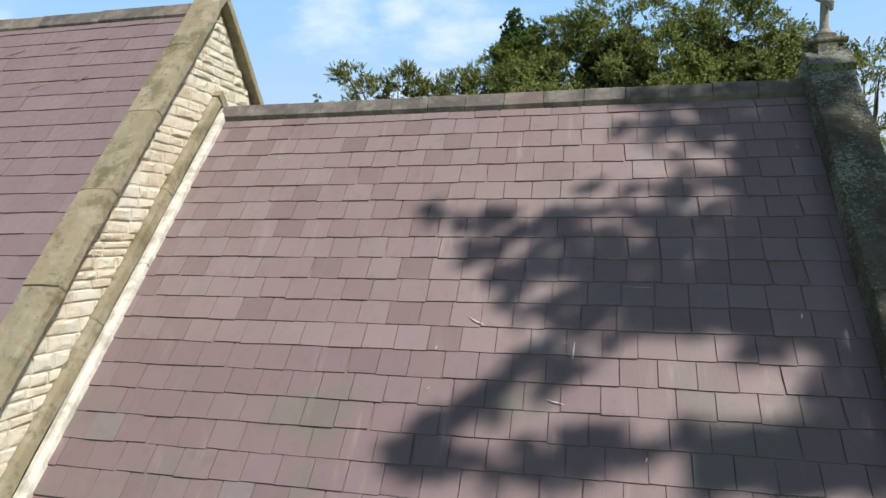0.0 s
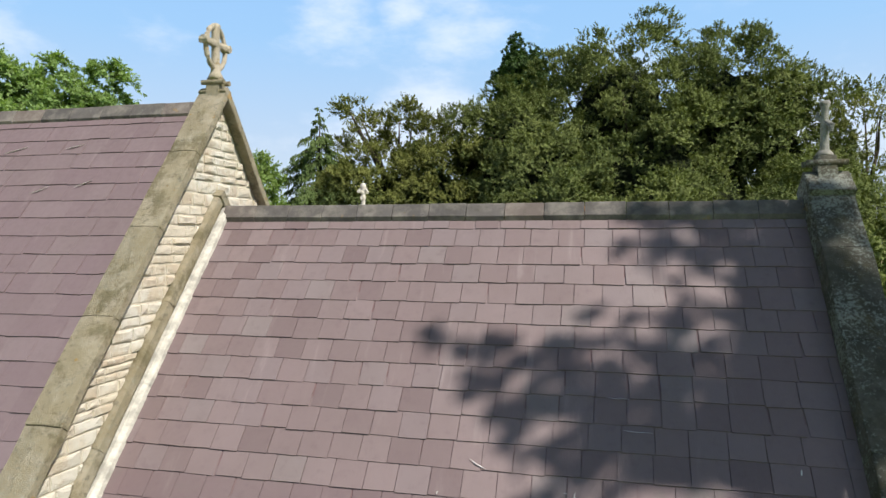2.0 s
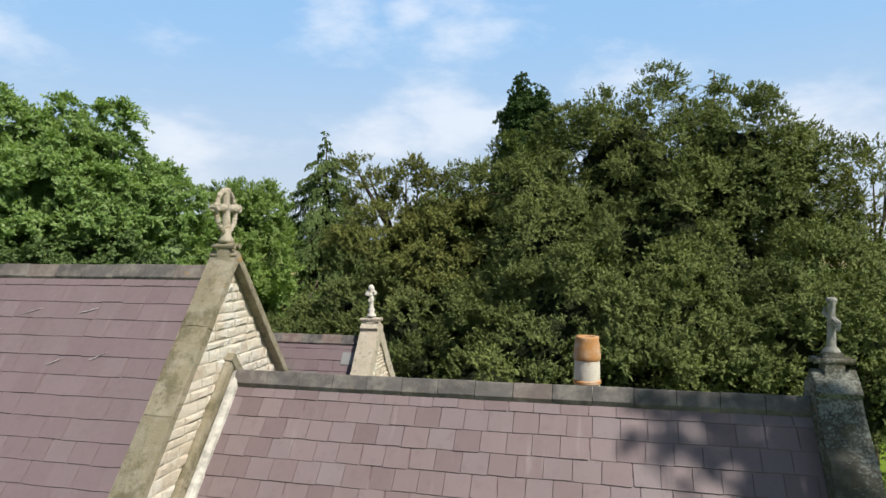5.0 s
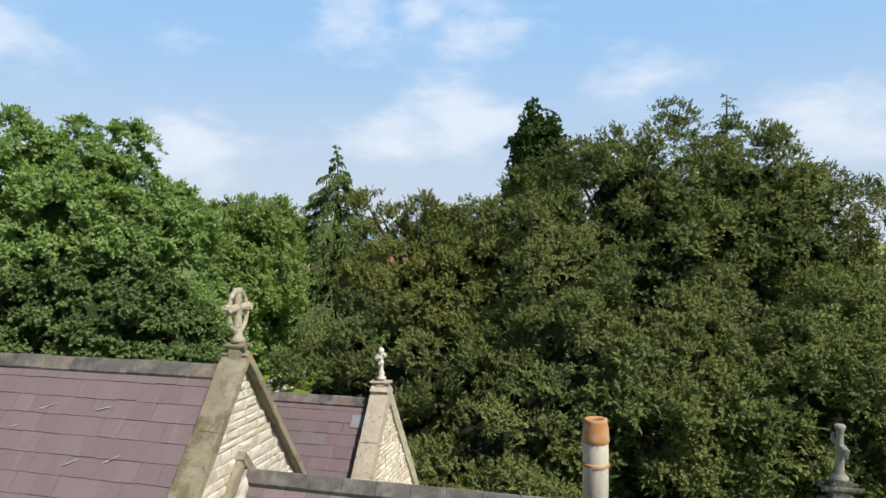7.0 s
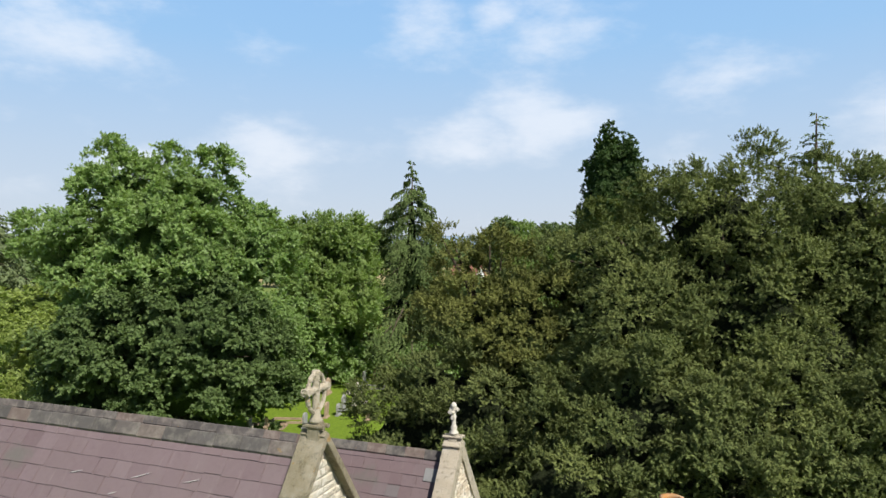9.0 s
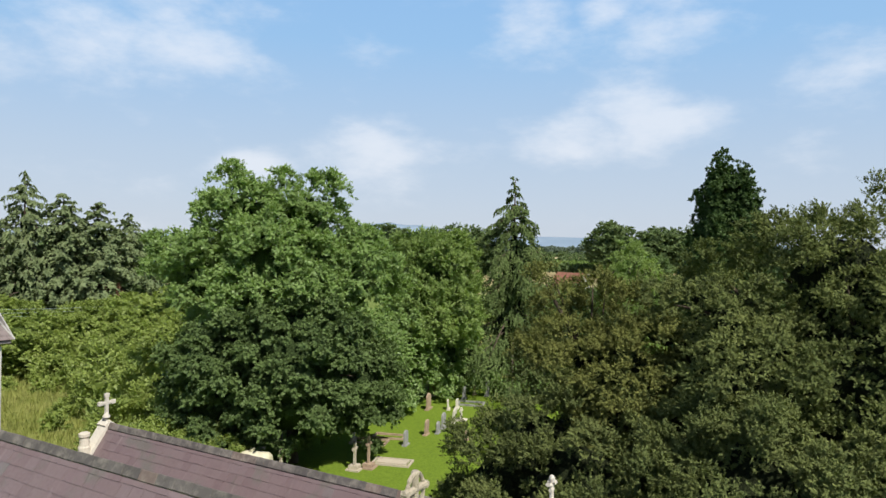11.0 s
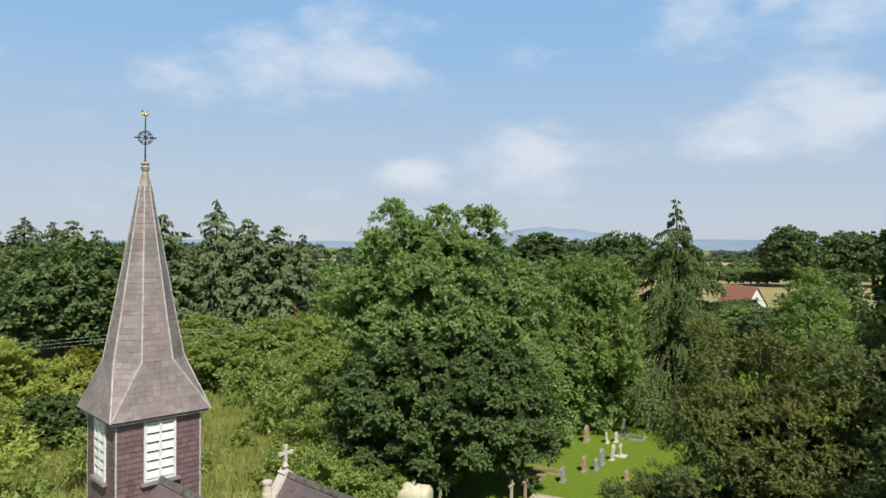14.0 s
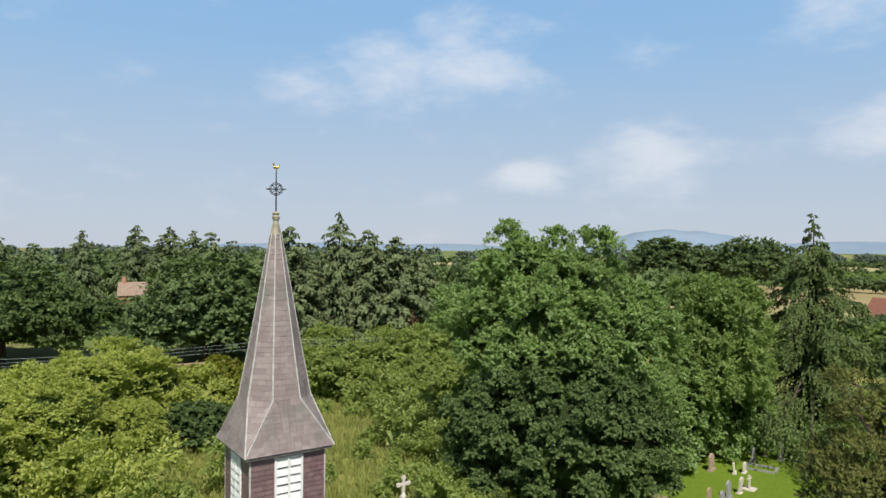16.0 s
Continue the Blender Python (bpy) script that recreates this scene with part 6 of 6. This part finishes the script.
def rough_grass(n, x0, x1, y0, y1, seed):
    """Tussocks of long seeding grass over the meadow."""
    r = np.random.default_rng(seed)
    m = n // 14
    foot = np.stack([r.uniform(x0, x1, m), r.uniform(y0, y1, m), np.full(m, -0.1)], 1)
    j = np.repeat(np.arange(m), 14)
    lean = r.normal(size=(m * 14, 3)) * 0.35 + np.array([0, 0, 1.0])
    lean = unit(lean)
    size = (r.uniform(0.35, 0.95, m)[j]) * r.uniform(0.6, 1.2, m * 14)
    pos = foot[j] + r.normal(0, 0.16, (m * 14, 3)) * np.array([1, 1, 0]) + lean * size[:, None] * 0.5
    me = leaf_mesh("rough_grass", pos, lean, r.normal(size=(m * 14, 3)) + 0.01, size, 0.07 * r.uniform(0.6, 1.4, m * 14), GRASSBLADE)
    tagged(new("rough_grass", me), "long yellowing seeding grass in the meadow", "grass", kind="stuff")


rough_grass(90000, -66, -30, -6, 33, 61)
# hedges, copses and woods out to the horizon


def from_church(x, y):
    """Range and bearing in degrees from the chancel."""
    return math.hypot(x - 5, y + 8), math.degrees(math.atan2(y + 8, x - 5))


def open_fields(spots):
    """Leaves the open fields to the north-west free of copses."""
    return [q for q in spots if not 97 < from_church(q[0], q[1])[1] < 118]


def hedge(dist, a0, a1, r, rad=1.6, h=2.4, gaps=0.12):
    """A field hedge that runs across the view of the church, with here and there a taller bush."""
    got = []
    a = a0
    while a < a1:
        a += math.degrees(rad * 1.1 / dist)
        if r.random() < gaps:
            continue
        d = dist * (1 + 0.12 * math.sin(a * 0.21 + dist)) + r.normal(0, 0.5)
        k = r.uniform(0.7, 1.2) * (2.2 if r.random() < 0.06 else 1.0)
        got.append((5 + d * math.cos(math.radians(a)), -8 + d * math.sin(math.radians(a)), rad * k, h * k))
    return got


woods = open_fields(scatter(130, -330, 40, 120, 480, 5.0, 7.5, r4, [(-50, 150, 26), (-75, 185, 40), (-110, 260, 45), (-60, 300, 40), (-190, 330, 40)]))
woods += scatter(110, -420, -140, -60, 140, 5.5, 10.5, r4, [(-157, 30, 24)])
leaf_stuff("distant_trees", "hedgerow trees and copses among the fields", woods, FARLEAF, (1.5, 1.0), 6, 305, "woodland")
lines = []
for dist, a0, a1 in ((384, 94, 124), (560, 92, 128), (700, 90, 130)):
    lines += hedge(dist, a0, a1, r4, 2.0 + dist / 300, 2.2 + dist / 250)
leaf_stuff("field_hedges", "dark green hedges between the fields", lines, FARLEAF, (1.0, 0.7), 4, 308, "hedge")
orchard = [(5 + d * math.cos(math.radians(a + d * 0.01)), -8 + d * math.sin(math.radians(a + d * 0.01)), 1.5, 2.4) for d in range(402, 540, 14) for a in np.arange(97, 117, 0.7)]
leaf_stuff("orchard", "rows of pale green young trees in a field", orchard, LIGHTLEAF, (0.8, 0.5), 3, 309, "orchard")
leaf_stuff("distant_trees", "woods along the horizon in haze-tinted green", scatter(200, -900, 150, 720, 1050, 11, 8.5, r4) + scatter(110, -950, -430, -150, 480, 12, 11, r4), HAZYWOOD, (2.6, 1.8), 9, 306, "woodland")
for x, y, h, w in ((-177, 255, 21, 30), (-161, 265, 18, 24), (-135.5, 256.6, 21, 24), (-83.7, 309.8, 24, 26), (-67.4, 324.0, 22, 24), (-57.0, 326.0, 22, 26)):
    far_tree("oak_tree", "dark rounded oak standing in the fields", x, y, h, w, ROUND[0], "field oaks", x)


# ---- graves ----
def headstone(x, y, w, h, t, material, label, shape="round", turn=0.2, lean=0.0):
    thing = tagged(empty("gravestone", x, y, -0.1), label, "gravestone", "gravestones on the grass")
    bm = bmesh.new()
    n = 10
    prof = [(-w / 2, 0), (w / 2, 0), (w / 2, h * 0.8)]
    if shape == "round":
        prof += [(w / 2 * math.cos(a), h * 0.8 + h * 0.2 * math.sin(a)) for a in np.linspace(0.2, math.pi - 0.2, n)]
    elif shape == "gothic":
        prof += [(w * 0.32, h * 0.92), (0, h), (-w * 0.32, h * 0.92)]
    else:
        prof += [(w / 2, h), (-w / 2, h)]
    prof += [(-w / 2, h * 0.8)]
    add_prism(bm, prof, -t / 2, t / 2)
    bmesh.ops.bevel(bm, geom=[e for e in bm.edges if e.calc_face_angle(0) > 0.7], offset=0.012, segments=1, affect="EDGES")
    part("stone", bm, material, thing)
    part("plinth", box(-t * 1.1, t * 1.1, -w * 0.62, w * 0.62, -0.1, 0.1, 0.015), material, thing)
    thing.rotation_euler = (0, lean, turn)
    return thing


def grave_cross(x, y, h, material, label, turn=0.2, steps=2):
    thing = tagged(empty("grave_cross", x, y, -0.1), label, "gravestone", "grave crosses")
    z = -0.1
    for i in range(steps):
        k = 0.42 - 0.13 * i
        part("step", box(-k, k, -k, k, z, z + 0.2, 0.015), material, thing)
        z += 0.2
    bm = bmesh.new()
    add_box(bm, -0.07, 0.07, -0.08, 0.08, z, z + h, 0.012)
    part("shaft", bm, material, thing)
    part("arm", box(-0.066, 0.066, -0.3, 0.3, z + h * 0.66, z + h * 0.66 + 0.15, 0.012), material, thing)
    thing.rotation_euler = (0, 0, turn)
    return thing


def kerb_set(x, y, length, width, material, label, turn=0.0):
    thing = tagged(empty("grave_kerb", x, y, 0), label, "grave", "kerbed graves")
    for a, b, c, d in ((-length / 2, length / 2, -width / 2, -width / 2 + 0.12), (-length / 2, length / 2, width / 2 - 0.12, width / 2), (-length / 2, -length / 2 + 0.12, -width / 2 + 0.12, width / 2 - 0.12), (length / 2 - 0.12, length / 2, -width / 2 + 0.12, width / 2 - 0.12)):
        part("kerb", box(a, b, c, d, -0.2, 0.02, 0.015), material, thing)
    thing.rotation_euler = (0, 0, turn)
    return thing


headstone(-19.5, 29.9, 0.6, 1.0, 0.14, GRANITE, "grey granite headstone on a plinth")
headstone(-23.3, 39.2, 0.85, 1.3, 0.16, SANDSTONE, "tall reddish sandstone headstone", "gothic")
headstone(-21.9, 40.0, 0.6, 0.75, 0.14, CARVED_PALE, "small white marble headstone near the hedge", "flat", 0.5, -0.1)
headstone(-21.5, 40.7, 0.55, 0.75, 0.14, CARVED_PALE, "small white marble headstone beside its twin", "flat", 0.3)
headstone(-22.8, 28.5, 0.5, 0.9, 0.14, CARVED, "small pale stone under the sycamore", "round")
headstone(-19.6, 32.7, 0.6, 1.1, 0.15, SANDSTONE, "brownish sandstone headstone, leaning", "round", 0.2, 0.06)
headstone(-19.1, 33.5, 0.6, 0.85, 0.14, GRANITE, "grey headstone in a row", "round")
headstone(-19.4, 34.8, 0.7, 1.2, 0.15, GRANITE, "tall grey headstone in a row", "gothic")
headstone(-19.4, 36.2, 0.45, 1.2, 0.14, CARVED_PALE, "pale leaning headstone in a row", "round", 0.1, 0.14)
headstone(-22.6, 44.0, 0.7, 1.0, 0.15, GRANITE, "dark grey headstone by the bushes", "flat")
headstone(-22.6, 46.0, 0.5, 0.8, 0.14, SANDSTONE, "small brown headstone by the bushes", "round")
headstone(-21.4, 46.1, 0.75, 1.5, 0.16, GRANITE, "tall pale grey headstone at the yew", "gothic")
headstone(-16.6, 33.1, 0.5, 0.7, 0.14, SANDSTONE, "small reddish headstone at the yew's edge", "round")
grave_cross(-19.4, 37.5, 0.9, CARVED_PALE, "small white marble cross in the row", 0.2, 1)
grave_cross(-19.4, 24.2, 1.3, CARVED, "weathered pale cross on a stepped base", 0.2, 2)
grave_cross(-18.9, 24.9, 1.6, SANDSTONE, "sandstone cross on a stepped base", 0.2, 2)
grave_cross(-22.4, 21.2, 1.4, CARVED, "pale stone cross beside the oil tank", 0.2, 1)
kerb_set(-21.9, 29.2, 2.4, 1.2, SANDSTONE, "brown stone kerb under the tree", 0.3)
kerb_set(-21.5, 30.9, 2.2, 1.1, SANDSTONE, "brown stone kerb at the tree's edge", 0.3)
kerb_set(-21.2, 42.6, 2.2, 1.4, GRANITE, "grey stone kerb round a grave", 0.3)
kerb_set(-18.2, 26.4, 2.4, 1.3, CARVED, "pale stone kerb round a ledger slab", 0.3)
slab = tagged(finish("ledger_slab", box(-0.95, 0.95, -0.4, 0.4, -0.2, 0.03, 0.02), CARVED), "flat pale ledger slab inside a stone kerb", "grave")
slab.location, slab.rotation_euler = (-18.2, 26.4, 0), (0, 0, 0.3)

# cream oil tank on the far side of the aisle
tank = tagged(empty("oil_tank", -23.0, 19.2, -0.5), "cream painted cylindrical oil tank on piers", "tank")
bm = bmesh.new()
add_tube(bm, [(-1.35, 0, 1.55), (-1.28, 0, 1.55), (-1.15, 0, 1.55), (1.15, 0, 1.55), (1.28, 0, 1.55), (1.35, 0, 1.55)], [0.35, 0.55, 0.64, 0.64, 0.55, 0.35], 24)
part("shell", bm, TANKPAINT, tank, "", True)
part("filler", add_tube(bmesh.new(), [(0.3, 0, 2.15), (0.3, 0, 2.34)], [0.14, 0.14], 12), TANKPAINT, tank)
part("vent_pipe", add_tube(bmesh.new(), [(0.7, 0.1, 2.15), (0.7, 0.1, 2.4), (0.95, 0.1, 2.42), (0.95, 0.1, 2.3)], [0.03, 0.03, 0.03, 0.03], 8), IRON, tank)
for x in (-0.8, 0.8):
    part("pier", box(x - 0.12, x + 0.12, -0.6, 0.6, 0.3, 1.05, 0.01), BRICK, tank)
tank.rotation_euler = (0, 0, 0.35)


# ---- houses ----
def house(name, label, x, y, length, width, wall_h, ridge_h, turn, wall_mat, roof_mat, windows, chimneys):
    """Gabled house: walls, two roof slopes, windows on the gable, chimneys. Its ridge runs along its own x."""
    thing = tagged(empty(name, x, y, 0), label, "house")
    bm = bmesh.new()
    add_prism(bm, [(-width / 2, -0.5), (width / 2, -0.5), (width / 2, wall_h), (0, ridge_h - 0.15), (-width / 2, wall_h)], -length / 2, length / 2)
    part("wall", bm, wall_mat, thing)
    k = (ridge_h - wall_h) / (width / 2)
    for s in (-1, 1):
        bm = bmesh.new()
        e = width / 2 + 0.35
        add_prism(bm, [(0, ridge_h), (s * e, ridge_h - k * e), (s * e, ridge_h - k * e - 0.12), (0, ridge_h - 0.14)], -length / 2 - 0.3, length / 2 + 0.3)
        part("roof", bm, roof_mat, thing)
    for yy, zz, w, h in windows:
        win = part("window", box(length / 2 - 0.05, length / 2 + 0.03, yy - w / 2, yy + w / 2, zz, zz + h), WHITE, thing)
        for q in (-1, 1):
            part("pane", box(length / 2 + 0.03, length / 2 + 0.045, yy + q * w / 4 - w * 0.19, yy + q * w / 4 + w * 0.19, zz + 0.08, zz + h - 0.08), PANE, win)
    for cx in chimneys:
        ch = part("chimney", box(cx - 0.45, cx + 0.45, -0.35, 0.35, ridge_h - 1.0, ridge_h + 1.1, 0.02), BRICK, thing)
        part("chimney_pot", add_tube(bmesh.new(), [(cx, 0, ridge_h + 1.1), (cx, 0, ridge_h + 1.5)], [0.14, 0.12], 10), TERRA, ch)
    thing.rotation_euler = (0, 0, turn)
    return thing


house("cottage", "cottage with a red tiled roof and a white gable", -49.5, 149.0, 8.0, 6.0, 3.0, 6.8, math.radians(-22), RENDERW, REDTILE, [(0, 3.6, 0.9, 1.1), (-1.4, 1.0, 1.0, 1.2), (1.4, 1.0, 1.0, 1.2)], [])
house("farmhouse", "brick farmhouse with an old tiled roof among trees", -164.5, 42.0, 8.0, 7.0, 5.6, 8.6, math.radians(12), BRICK, BROWNTILE, [(0, 2.6, 1.0, 1.2)], [-3.4])
house("farmhouse", "old brown-roofed range beside the farmhouse", -168.5, 33.0, 9.0, 5.5, 5.2, 7.9, math.radians(72), BRICK, BROWNTILE, [(0, 2.2, 1.0, 1.2)], [-3.6])

# lane wall and overhead wires
bm = box(-0.2, 0.2, -5, 5, 0, 1.4, 0.03)
wall = finish("lane_wall", roughen(bm, 0.03, 2), SANDSTONE)
wall.location, wall.rotation_euler = (-85.3, 20.2, -0.1), (0, 0, -0.12)
tagged(wall, "low pale stone wall along the lane", "wall")
POLES = [(-74.5, -20.0), (-63.5, 22.0), (-59.5, 62.0)]
for x, y in POLES:
    pole = tagged(empty("utility_pole", x, y, 0), "weathered wooden utility pole in the scrub", "pole", "poles of the overhead line")
    part("post", add_tube(bmesh.new(), [(0, 0, -0.3), (0, 0, 6.6)], [0.13, 0.10], 10), BARK_PALE, pole)
    part("crossbar", box(-0.6, 0.6, -0.05, 0.05, 6.2, 6.3), BARK_PALE, pole)
for off in (-0.5, 0.0, 0.5):
    bm = bmesh.new()
    pts = []
    for (xa, ya), (xb, yb) in zip(POLES, POLES[1:]):
        for f in np.linspace(0, 1, 13)[:-1]:
            pts.append((xa + (xb - xa) * f + 0.12, ya + (yb - ya) * f, 6.3 + off * 0.7 - 0.7 * 4 * f * (1 - f)))
    pts.append((POLES[-1][0] + 0.12, POLES[-1][1], 6.3 + off * 0.7))
    add_tube(bm, pts, [0.014] * len(pts), 5)
    tagged(finish("overhead_wire", bm, WIRE), "thin pale overhead wire strung between poles", "wire", "overhead wires")
# dead shrub in the scrub
r = np.random.default_rng(31)
for x, y, label, low, longest in ((-45.5, 27.4, "bare pale twiggy dead shrub", 0.7, 4.4), (-62.6, 13.2, "tangle of bare fallen branches by the golden shrub", 0.15, 4.0)):
    dead = tagged(empty("dead_shrub", x, y, 0), label, "shrub")
    bm = bmesh.new()
    for i in range(70):
        a = r.uniform(0, 2 * math.pi)
        b = np.array([math.cos(a), math.sin(a), r.uniform(low, low * 3.5)])
        b /= np.linalg.norm(b)
        ln = longest * r.uniform(0.55, 1.0)
        add_tube(bm, [(0, 0, 0.05), tuple(b * ln * 0.5 + np.abs(r.normal(0, 0.2, 3))), tuple(b * ln)], [0.06, 0.04, 0.01], 4)
    part("branches", bm, BARK_PALE, dead)
